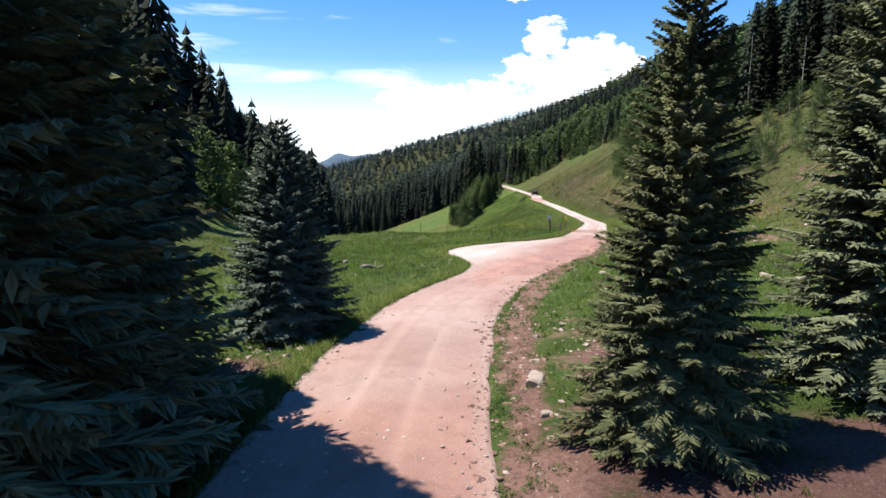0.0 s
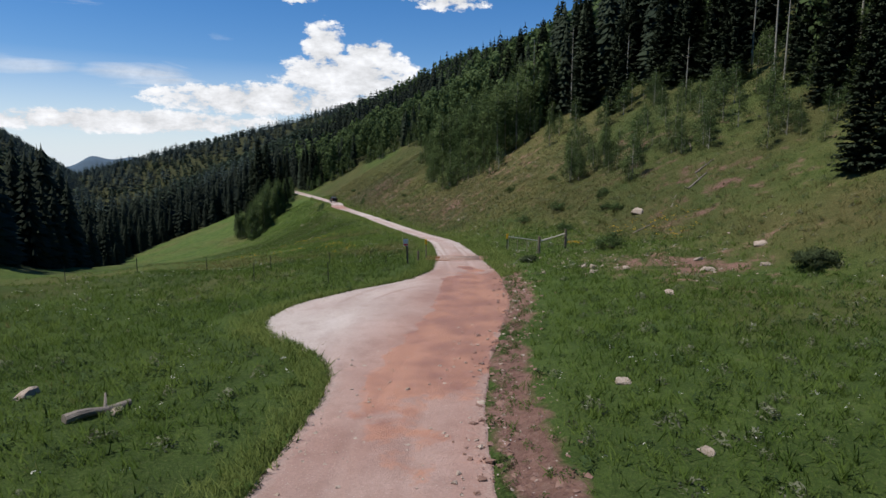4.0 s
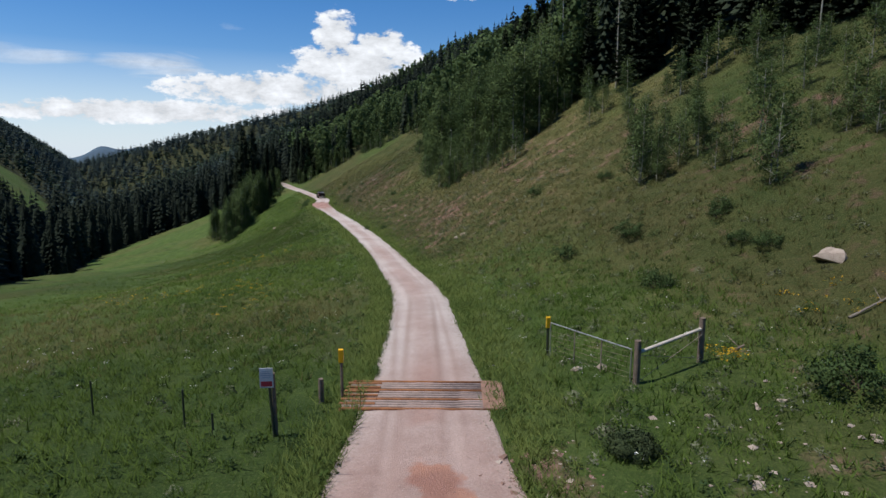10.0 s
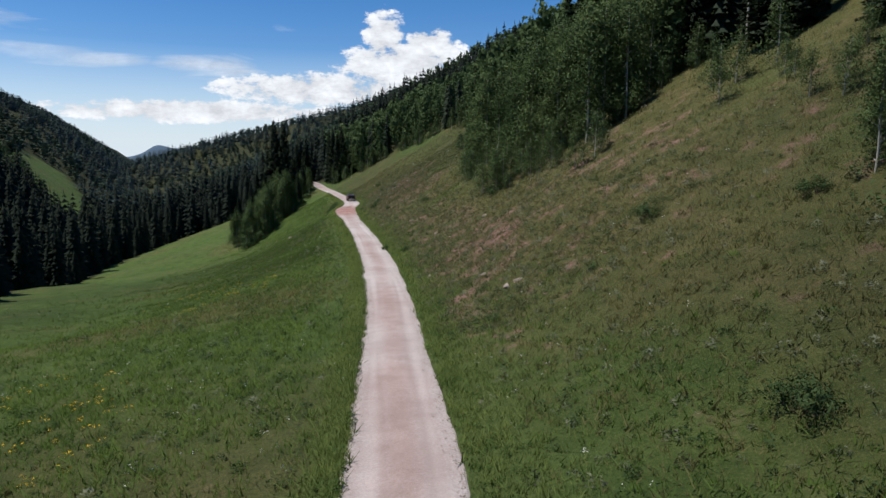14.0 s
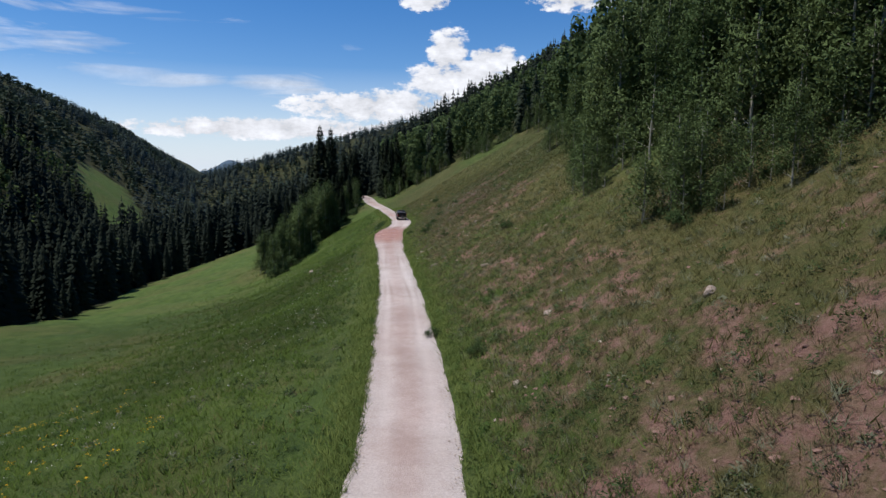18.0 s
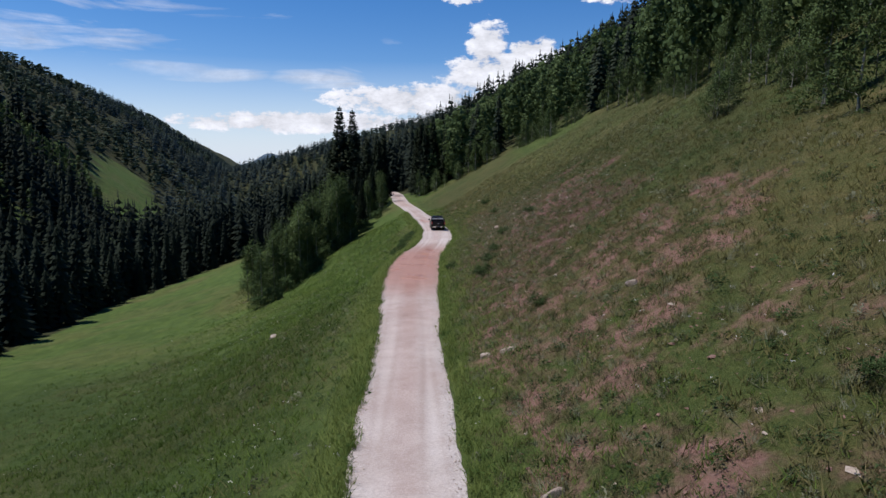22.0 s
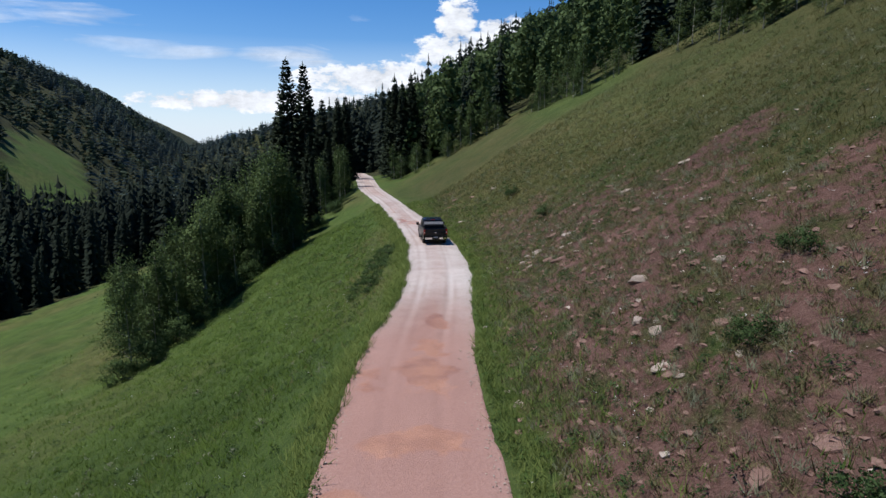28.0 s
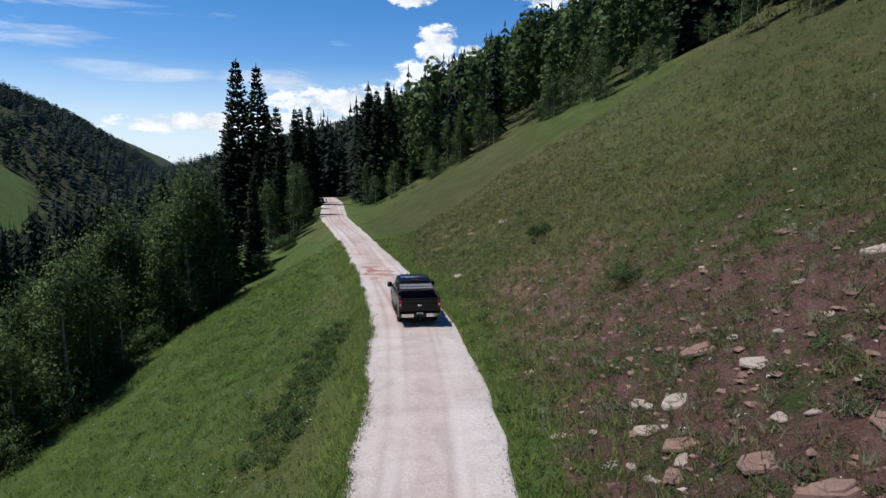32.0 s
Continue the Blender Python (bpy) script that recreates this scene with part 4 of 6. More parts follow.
# the aspen thicket on the right hillside and the young growth before it
for k in range(150):
    x, y = rng.uniform(44, 62), rng.uniform(119, 160)
    if (x - 43) > abs(y - 136) * 0.28 - 2 and x - 44 < (y - 117) * 2.4:
        plant("aspen", k, x, y, rng.uniform(0.7, 1.25))
for k in range(46):
    y = rng.uniform(119, 132) if k < 34 else rng.uniform(140, 160)
    x = float(treeline(np.array([y]))[0]) - 1 - abs(rng.normal(0, 2.5))
    plant("young", k, x, y, rng.uniform(0.45, 1.1))
for k in range(112):                            # low growth along the wood's lower edge
    y = rng.uniform(150, 306)
    plant("young" if k % 3 else "aspen", k, float(treeline(np.array([y]))[0]) + rng.uniform(-4, 4), y, rng.uniform(0.6, 1.3) * (1 if k % 3 else 0.7))
THICKETS = [(41, 77.5, 2.0, 3.5, 24), (44, 84, 2.5, 3, 18), (38.2, 84, 0.8, 1.5, 4), (51, 98, 3, 4, 14), (48, 76, 2.5, 4, 16), (53, 83, 3, 5, 18), (57, 95, 3, 4, 14), (50, 66, 4, 4, 14), (46, 58, 3, 5, 10), (50, 106, 2.0, 2.0, 6), (55, 70, 3, 3.5, 22), (60, 64, 3, 4, 14), (62, 76, 3, 4, 12), (50, 62, 4, 4, 24), (46, 67, 2.5, 3, 14), (56, 61, 4, 4, 18), (60, 84, 3, 4, 12)]
for cx, cy, sx, sy, count in THICKETS:
    for k in range(int(count * 0.55)):
        x, y = cx + rng.normal(0, 1) * sx, cy + rng.normal(0, 1) * sy
        plant("young", k, x, y, rng.uniform(0.45, 1.15))


# young aspens standing apart on the open slope before the thicket
for k, (x, y) in enumerate([(37.9, 83.8), (37.9, 81.9), (40.4, 82.8), (41.5, 82.2), (42.6, 87.3), (43.9, 85.4), (50.4, 107.4), (50.8, 110.6), (45.9, 94.3), (39.6, 86.9), (43.7, 148.9), (44.0, 148.2), (43.9, 144.2), (40.8, 132.7), (40.2, 130.9), (39.9, 129.3), (40.7, 129.1), (44.6, 138.8), (43.4, 134.5), (41.8, 124.7), (41.7, 119.7), (41.1, 113.9), (42.7, 113.7)]):
    plant("aspen" if k % 2 else "young", k, x, y, (0.42 if k % 2 else 0.95) * rng.uniform(0.8, 1.15))
    plant("young", k + 1, x + 1.1, y + 0.8, rng.uniform(0.4, 0.7))


def bare_aspen(seed, H):
    """A dead standing aspen: a pale stem with broken limb stubs."""
    r = np.random.default_rng(seed)
    stem = tube_mesh([(0.02 * math.sin(z * 0.5 + seed), 0.015 * z * math.sin(seed), z) for z in np.linspace(-0.4, H, 9)], 0.13, 0.03)
    root = tagged(new("dead_aspen"), "bare pale standing aspen stem in the hillside wood", "tree", "bare aspens")
    stem.materials.append(ASPEN_BARK)
    new("trunk", stem).parent = root
    for k in range(6):
        z, a, L = H * r.uniform(0.45, 0.95), r.uniform(0, 6.28), r.uniform(0.4, 1.2)
        limb = tube_mesh([(0, 0, z), (0.5 * L * math.cos(a), 0.5 * L * math.sin(a), z + 0.2 * L), (L * math.cos(a), L * math.sin(a), z + 0.55 * L)], 0.03, 0.01)
        limb.materials.append(ASPEN_BARK)
        new("limb", limb).parent = root
    return root


def tube_mesh(points, r0, r1, ring=7):
    co, faces, n = [], [], len(points)
    for i, p in enumerate(points):
        rr = r0 + (r1 - r0) * i / (n - 1)
        co += [(p[0] + rr * math.cos(6.2832 * j / ring), p[1] + rr * math.sin(6.2832 * j / ring), p[2]) for j in range(ring)]
    for i in range(n - 1):
        faces += [(i * ring + j, i * ring + (j + 1) % ring, (i + 1) * ring + (j + 1) % ring, (i + 1) * ring + j) for j in range(ring)]
    me = bpy.data.meshes.new("stem")
    fill(me, np.array(co), np.array(faces))
    smooth_faces(me)
    return me


BARE = [bare_aspen(80 + i, h) for i, h in enumerate((13.0, 10.5, 15.0))]
for i, (x, y) in enumerate([(54.0, 126.0), (57.5, 135.0), (54.8, 124.4), (53.2, 127.6), (55.6, 129.0), (56.2, 125.0), (68.3, 112), (66.0, 98.5), (56.6, 71.4), (67.0, 92.0), (56.4, 86.0), (61, 80), (58, 74), (65.3, 146), (56.4, 113.7),
                            (52.0, 128.5), (60.5, 104), (63, 68)]):
    stand(BARE[i] if i < 3 else copy_thing(BARE[i % 3], Matrix()), x, y, 0.75 + 0.35 * (i * 7 % 5) / 4, i * 1.3)


def wood_places(x0, x1, y0, y1, gap, test, seed):
    r = np.random.default_rng(seed)
    xs, ys = np.meshgrid(np.arange(x0, x1, gap), np.arange(y0, y1, gap))
    x, y = xs.ravel() + r.uniform(-0.5, 0.5, xs.size) * gap, ys.ravel() + r.uniform(-0.5, 0.5, xs.size) * gap
    ok = test(x, y)
    return x[ok], y[ok]


def wood_test(x, y):
    a, b = edges(y)
    view = (np.abs(x - 25) < 60 + (y + 60) * 1.15) & (y > 5)
    road = (x > a - 4.5) & (x < b + 4.5) & (y < 345)
    return (in_woods(x, y) > 0) & view & ~road & ~clearing(x, y) & (hash2(np.round(x * 3), np.round(y * 3), 5) > np.where((x > 40) & (y < 330), 0.25, 0.08))


SPRUCES = [far_spruce(np.random.default_rng(40 + i)) for i in range(5)]
NEARER = [far_spruce(np.random.default_rng(45 + i), 19, 9) for i in range(4)]
SPARSE = [far_spruce(np.random.default_rng(60 + i), 6, 5, 1.1) for i in range(4)]
ASPENS = [far_aspen(np.random.default_rng(50 + i), 9, 7, 1.25) for i in range(4)]
RIDGE_ASPENS = [far_aspen(np.random.default_rng(64 + i), 6, 5, 2.0) for i in range(4)]
NEAR_ASPENS = [far_aspen(np.random.default_rng(55 + i), 20, 20, 0.58) for i in range(4)]


def build_woods():
    lots = [wood_places(-190, -14, 30, 480, 4.3, wood_test, 1), wood_places(40, 240, 5, 480, 4.2, wood_test, 2), wood_places(-14, 40, 300, 480, 4.2, wood_test, 3)]
    x, y = np.concatenate([l[0] for l in lots]), np.concatenate([l[1] for l in lots])
    r = np.random.default_rng(4)
    leafy_part = value_noise(x, y, 38, 61, 2) + np.where(x > 40, 0.16, np.where(x < -105, 0.08, -0.14)) + np.where(x > 40, 0.10, 0) + np.where((x > 40) & (y > 150) & (y < 330), 0.22, 0) > 0.16
    z = ground_at(x, y) - 0.2
    size = np.where(leafy_part, r.uniform(9, 15, len(x)) * np.where((x > 40) & (y > 150), 1.2, 1.0), (9 + 15 * r.uniform(0, 1, len(x)) ** 1.3) * (1 + 0.5 * value_noise(x, y, 30, 67, 2)) * np.where(x < 0, np.where(y < 200, 1.25, 1.05), 0.95))
    rows = np.stack([x, y, z, size, r.uniform(0.85, 1.2, len(x)), r.uniform(0, 6.28, len(x)), r.integers(0, 4, len(x))], -1)
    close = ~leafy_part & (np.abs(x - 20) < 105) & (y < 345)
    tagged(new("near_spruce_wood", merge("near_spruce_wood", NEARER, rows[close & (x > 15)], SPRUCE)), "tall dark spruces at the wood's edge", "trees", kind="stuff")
    # near spruces left of the road take the needles with shade painted in
    tagged(new("valley_spruce_wood", merge("valley_spruce_wood", NEARER, rows[close & (x <= 15)], SHADED_SPRUCE)), "tall spruces along the valley meadow, their shade painted dark", "trees", kind="stuff")
    tagged(new("spruce_wood", merge("spruce_wood", SPRUCES, rows[~leafy_part & ~close], SHADED_SPRUCE)), "dense dark spruce wood on the valley sides", "trees", kind="stuff")
    close = leafy_part & (np.abs(x - 20) < 70) & (y < 345)
    leafy_part &= ~close
    close &= ~((x < 54) & (y > 117) & (y < 158) & (x > 40))
    tagged(new("near_aspen_wood", merge("near_aspen_wood", NEAR_ASPENS, rows[close], ASPEN)), "slim leafy aspens at the wood's edge", "trees", kind="stuff")
    tagged(new("aspen_wood", merge("aspen_wood", ASPENS, rows[leafy_part], ASPEN)), "light green aspen wood among the spruces", "trees", kind="stuff")
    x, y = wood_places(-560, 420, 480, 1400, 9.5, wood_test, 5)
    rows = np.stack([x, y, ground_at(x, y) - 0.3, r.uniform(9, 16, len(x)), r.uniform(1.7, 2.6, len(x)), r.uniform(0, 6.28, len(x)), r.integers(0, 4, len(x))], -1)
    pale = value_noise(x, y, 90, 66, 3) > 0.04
    tagged(new("far_spruce_wood", merge("far_spruce_wood", SPARSE, rows[~pale], HAZED_SPRUCE)), "spruce wood on the far ridge", "trees", kind="stuff")
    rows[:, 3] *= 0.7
    tagged(new("far_aspen_wood", merge("far_aspen_wood", RIDGE_ASPENS, rows[pale], HAZED_ASPEN)), "aspen stands on the far ridge", "trees", kind="stuff")


build_woods()

# ---- small building kit ----
def part(name, bm, mat, parent=None, label="", smooth=False):
    me = bpy.data.meshes.new(name)
    bmesh.ops.recalc_face_normals(bm, faces=bm.faces)
    bm.to_mesh(me)
    bm.free()
    me.materials.append(mat)
    if smooth:
        smooth_faces(me)
    ob = new(name, me)
    ob.parent = parent
    if label:
        ob["label"] = label
    return ob


def box(sx, sy, sz, at=(0, 0, 0), bevel=0.0, bm=None, turn=None):
    b = bmesh.new()
    bmesh.ops.create_cube(b, size=1, matrix=Matrix.Diagonal((sx, sy, sz, 1)))
    if bevel:
        bmesh.ops.bevel(b, geom=b.edges[:], offset=bevel, segments=2, profile=0.7, affect="EDGES")
    m = Matrix.Translation(at)
    b.transform(m @ turn if turn else m)
    return joined(bm, b)


def joined(bm, b):
    if bm is None:
        return b
    me = bpy.data.meshes.new("tmp")
    b.to_mesh(me)
    b.free()
    bm.from_mesh(me)
    bpy.data.meshes.remove(me)
    return bm


def tube(p0, p1, r0, r1=None, sides=8, bm=None):
    p0, p1 = Vector(p0), Vector(p1)
    b = bmesh.new()
    bmesh.ops.create_cone(b, cap_ends=True, segments=sides, radius1=r0, radius2=r0 if r1 is None else r1, depth=(p1 - p0).length)
    b.transform(Matrix.Translation((p0 + p1) / 2) @ (p1 - p0).to_track_quat("Z", "Y").to_matrix().to_4x4())
    return joined(bm, b)


def slab(points, x0, x1, bevel=0.0, bm=None):
    """A plate: an outline in y, z, drawn out from x0 to x1."""
    b = bmesh.new()
    f = b.faces.new([b.verts.new((x0, y, z)) for y, z in points])
    r = bmesh.ops.extrude_face_region(b, geom=[f])
    bmesh.ops.translate(b, verts=[v for v in r["geom"] if isinstance(v, bmesh.types.BMVert)], vec=(x1 - x0, 0, 0))
    if bevel:
        bmesh.ops.bevel(b, geom=b.edges[:], offset=bevel, segments=2, profile=0.7, affect="EDGES", clamp_overlap=True)
    return joined(bm, b)


def loft(sections, bm=None, closed=True):
    """A skin over rings of equal length."""
    b = bmesh.new()
    rings = [[b.verts.new(p) for p in ring] for ring in sections]
    n = len(rings[0])
    for r0, r1 in zip(rings, rings[1:]):
        for i in range(n):
            b.faces.new((r0[i], r0[(i + 1) % n], r1[(i + 1) % n], r1[i]))
    if closed:
        b.faces.new(rings[0][::-1])
        b.faces.new(rings[-1])
    return joined(bm, b)


PAINT, _n, _l, _p = material("black_car_paint", 0.3, 0.0, 0.2)
_p.inputs["Coat Weight"].default_value, _p.inputs["Coat Roughness"].default_value = 0.15, 0.1
_l.new(mixed(_n, _l, ramped(_n, _l, noisy(_n, _l, 3.0), 0.3, 0.7), (0.004, 0.004, 0.005), (0.010, 0.009, 0.009)), _p.inputs["Base Color"])
DUSTY = simple("dusty_black_plastic", (0.018, 0.016, 0.015), 0.6, spread=0.4, scale=4)
RUBBER = simple("tyre_rubber", (0.025, 0.023, 0.022), 0.85, spread=0.4, scale=8, bump=0.01)
CHROME = simple("chrome", (0.62, 0.60, 0.58), 0.16, 1.0, 0.1)
ALLOY = simple("dark_alloy", (0.22, 0.22, 0.23), 0.35, 0.9)
COVER = simple("grey_bed_cover", (0.15, 0.15, 0.155), 0.5, 0.1, 0.25, 5, spec=0.5)
RED_LENS = simple("red_lamp_lens", (0.45, 0.015, 0.012), 0.15, spec=0.6)
PLATE = simple("plate", (0.6, 0.6, 0.58), 0.5)
INK = simple("dark_bars", (0.04, 0.05, 0.09), 0.6)
GLASS = simple("tinted_glass", (0.012, 0.016, 0.02), 0.05, spec=0.8)
# glossy roof glass with the sky's blue reflection put into its base colour
SKY_TINT_GLASS = simple("sky_tinted_glass", (0.05, 0.09, 0.18), 0.08, 0.75, 0.1, spec=0.8)
STEEL = simple("worn_steel", (0.30, 0.235, 0.21), 0.75, 0.1, 0.35, 3)
RUST = simple("rusty_steel", (0.26, 0.115, 0.055), 0.8, 0.2, 0.5, 2.5, bump=0.01)
DUSTY_RUST = simple("dusty_rust", (0.27, 0.16, 0.12), 0.85, 0.1, 0.4, 2.5)
GALV = simple("galvanised_tube", (0.46, 0.47, 0.47), 0.45, 0.7, 0.2)
WOOD = simple("weathered_post", (0.20, 0.155, 0.125), 0.92, spread=0.45, scale=4, bump=0.03)
RAIL_WOOD = simple("pale_rail", (0.52, 0.48, 0.42), 0.85, spread=0.3, scale=5, bump=0.02)
DEADWOOD = simple("bleached_log", (0.20, 0.175, 0.15), 0.9, spread=0.35, scale=3, bump=0.03)
YELLOW_PAINT = simple("yellow_reflector", (0.90, 0.50, 0.02), 0.4, spread=0.1)
WHITE_PAINT = simple("sign_white", (0.70, 0.72, 0.74), 0.45, spread=0.08)
SIGN_BLUE = simple("sign_blue_grey", (0.36, 0.45, 0.56), 0.5, spread=0.1)
SIGN_RED = simple("sign_red", (0.55, 0.05, 0.07), 0.5, spread=0.1)
GREEN_POST = simple("green_steel_post", (0.05, 0.06, 0.045), 0.6, 0.3, 0.3)


# ---- the pickup ----
def build_truck(x, y, heading):
    root = tagged(new("pickup_truck"), "black crew cab pickup with a folded grey bed cover", "truck")
    W = 1.0                                            # half width
    L, rear, front = 5.9, 1.25, 4.95                    # length, axles

    def arch(c, r=0.50, n=9):
        return [(c + r * math.cos(a), 0.36 + r * math.sin(a)) for a in np.linspace(0.12, math.pi - 0.12, n)]

    bed_side = [(0.06, 0.62), (0.02, 0.85), (0.03, 1.34), (0.10, 1.38), (1.95, 1.38), (1.95, 0.46)] + arch(rear) + [(0.55, 0.55)]
    for sg in (-1, 1):
        part("bed_side", slab(bed_side, sg * (W - 0.10), sg * W, 0.02), PAINT, root)
        part("bed_rail", box(0.10, 1.85, 0.035, (sg * (W - 0.06), 1.02, 1.395), 0.012), DUSTY, root)
    part("bed_floor", box(1.8, 1.95, 0.06, (0, 0.98, 0.78), 0.01), DUSTY, root, "black bed liner")
    part("bed_front", box(1.84, 0.06, 0.56, (0, 1.93, 1.08), 0.015), DUSTY, root)
    gate = part("tailgate", loft([[(-0.90, yy, z0), (0.90, yy, z0), (0.90, 0.10, z0), (-0.90, 0.10, z0)]
                                  for z0, yy in ((0.74, 0.035), (0.80, 0.0), (1.12, 0.0), (1.15, 0.02), (1.30, 0.015), (1.37, 0.03))]), PAINT, root)
    part("handle", box(0.26, 0.03, 0.06, (0, -0.008, 1.25), 0.01), DUSTY, gate)
    b = bmesh.new()
    bmesh.ops.create_uvsphere(b, u_segments=16, v_segments=8, radius=1, matrix=Matrix.Translation((0, 0.0, 1.05)) @ Matrix.Diagonal((0.12, 0.02, 0.055, 1)))
    part("badge", b, CHROME, gate, "oval chrome badge", True)
    for sg in (-1, 1):
        lamp = part("tail_light", box(0.13, 0.14, 0.40, (sg * (W - 0.072), 0.055, 1.12), 0.025), RED_LENS, root, "red tail light")
        part("reversing_lens", box(0.075, 0.02, 0.09, (sg * (W - 0.075), -0.017, 1.08), 0.006), PLATE, lamp)
        part("bumper_half", loft([[(sg * xx, yy - 0.09, 0.50), (sg * xx, yy - 0.09, 0.66), (sg * xx, yy + 0.10, 0.68), (sg * xx, yy + 0.10, 0.48)]
                                  for xx, yy in ((0.30, -0.04), (0.62, -0.05), (0.88, -0.01), (1.0, 0.10))]), CHROME, root, "chrome rear bumper corner")
    mid = part("bumper_step", box(0.62, 0.16, 0.12, (0, -0.03, 0.54), 0.02), DUSTY, root)
    part("number_plate", box(0.31, 0.012, 0.155, (0, -0.085, 0.63), 0.004), PLATE, mid)
    part("plate_bar", box(0.22, 0.006, 0.05, (0, -0.094, 0.63)), INK, mid)
    part("tow_hitch", box(0.10, 0.20, 0.09, (0, -0.06, 0.42), 0.01), DUSTY, root)
    # cab and front
    sill = 0.46
    front_side = [(1.98, sill), (1.98, 1.20), (4.10, 1.20), (4.25, 1.19), (5.70, 1.08), (5.84, 0.98), (5.88, 0.55)] + arch(front) + [(4.3, sill)]
    for sg in (-1, 1):
        part("body_side", slab(front_side, sg * (W - 0.08), sg * (W - 0.005), 0.02), PAINT, root)
        part("wheel_arch_lip", loft([[(sg * W, rear + r * math.cos(a), 0.36 + r * math.sin(a)) for r in (0.50, 0.555)] +
                                     [(sg * (W + 0.035), rear + r * math.cos(a), 0.36 + r * math.sin(a)) for r in (0.55, 0.505)]
                                     for a in np.linspace(0.15, math.pi - 0.15, 12)]), DUSTY, root)
        part("side_step", box(0.20, 2.0, 0.06, (sg * (W - 0.02), 3.15, 0.36), 0.02), DUSTY, root)
    part("underbody", box(1.72, 5.3, 0.22, (0, 2.95, 0.55), 0.05), DUSTY, root)
    part("bonnet", loft([[(-w, yy, 0.75), (w, yy, 0.75), (w, yy, zz - 0.08), (w * 0.86, yy, zz), (-w * 0.86, yy, zz), (-w, yy, zz - 0.08)]
                         for yy, w, zz in ((4.12, 0.93, 1.24), (4.9, 0.92, 1.24), (5.55, 0.90, 1.17), (5.80, 0.87, 1.05))]), PAINT, root)
    part("grille", box(1.5, 0.08, 0.42, (0, 5.86, 0.84), 0.02), DUSTY, root)
    part("front_bumper", box(1.94, 0.22, 0.24, (0, 5.84, 0.56), 0.05), CHROME, root)

    def ring(yy, w, z0, z1, c=0.10):
        return [(-w, yy, z0), (w, yy, z0), (w * 0.98, yy, (z0 + z1) / 2), (w * 0.90, yy, z1 - c), (w * 0.80, yy, z1 - 0.02), (0, yy, z1), (-w * 0.80, yy, z1 - 0.02), (-w * 0.90, yy, z1 - c), (-w * 0.98, yy, (z0 + z1) / 2)]

    part("cab", loft([ring(1.99, 0.93, 1.15, 1.62), ring(2.10, 0.93, 1.15, 1.86), ring(2.35, 0.93, 1.15, 1.95), ring(3.30, 0.93, 1.15, 1.97), ring(3.75, 0.92, 1.15, 1.90), ring(4.28, 0.92, 1.15, 1.38)]),
         PAINT, root)
    roof = part("roof_panel", loft([[(-0.66, yy, zz), (0.66, yy, zz), (0.60, yy, zz + 0.022), (-0.60, yy, zz + 0.022)] for yy, zz in ((2.42, 1.945), (2.8, 1.965), (3.3, 1.965), (3.62, 1.925))]), SKY_TINT_GLASS, root, "glossy glass roof tinted with the sky's blue")
    for k in range(5):
        part("roof_rib", box(0.03, 1.1, 0.012, (-0.5 + 0.25 * k, 3.0, 1.99), 0.004), PAINT, roof)
    part("rear_window", loft([[(-0.72, 1.972, 1.30), (0.72, 1.972, 1.30), (0.72, 1.985, 1.30), (-0.72, 1.985, 1.30)], [(-0.66, 2.085, 1.80), (0.66, 2.085, 1.80), (0.66, 2.11, 1.80), (-0.66, 2.11, 1.80)]]), GLASS, root, "dark rear window")
    part("brake_lamp", box(0.34, 0.05, 0.035, (0, 2.10, 1.885), 0.008), RED_LENS, root)
    part("windscreen", loft([[(-0.78, 4.30, 1.28), (0.78, 4.30, 1.28), (0.78, 4.27, 1.26), (-0.78, 4.27, 1.26)], [(-0.66, 3.80, 1.88), (0.66, 3.80, 1.88), (0.66, 3.77, 1.86), (-0.66, 3.77, 1.86)]]), GLASS, root)
    for sg in (-1, 1):
        for y0, y1, t0, t1 in ((2.16, 2.98, 2.22, 2.98), (3.06, 4.12, 3.06, 3.66)):
            part("side_window", loft([[(sg * 0.925, y0, 1.26), (sg * 0.925, y1, 1.26), (sg * 0.90, y1, 1.26), (sg * 0.90, y0, 1.26)],
                                      [(sg * 0.855, t0, 1.80), (sg * 0.855, t1, 1.80), (sg * 0.80, t1, 1.80), (sg * 0.80, t0, 1.80)]]), GLASS, root)
        for yy in (2.35, 3.35):
            part("door_handle", box(0.03, 0.20, 0.035, (sg * (W + 0.008), yy, 1.08), 0.008), PAINT, root)
        mir = part("mirror", box(0.24, 0.14, 0.26, (sg * (W + 0.16), 3.98, 1.36), 0.045), DUSTY, root, "black door mirror")
        part("mirror_glass", box(0.19, 0.012, 0.20, (sg * (W + 0.16), 3.906, 1.36), 0.003), GLASS, mir)
        part("mirror_arm", box(0.12, 0.07, 0.06, (sg * (W + 0.02), 4.0, 1.28), 0.015), DUSTY, mir)
        part("headlight", box(0.34, 0.16, 0.24, (sg * 0.78, 5.80, 0.92), 0.04), PLATE, root)
    # folded cover and rack over the bed
    cover = part("bed_cover", loft([[(-0.80, yy, zz), (0.80, yy, zz), (0.80, yy, zz + 0.05), (-0.80, yy, zz + 0.05)] for yy, zz in ((1.22, 1.54), (1.50, 1.61), (1.92, 1.71))]), COVER, root, "folded grey bed cover")
    for yy, zz in ((1.24, 1.60), (1.52, 1.67), (1.86, 1.752)):
        part("cover_seam", box(1.56, 0.05, 0.03, (0, yy, zz), 0.008), DUSTY, cover)
    # dark block standing for the shaded hollow below the raised cover
    part("cover_shade_block", box(1.58, 0.16, 0.34, (0, 1.16, 1.40), 0.03), DUSTY, cover)
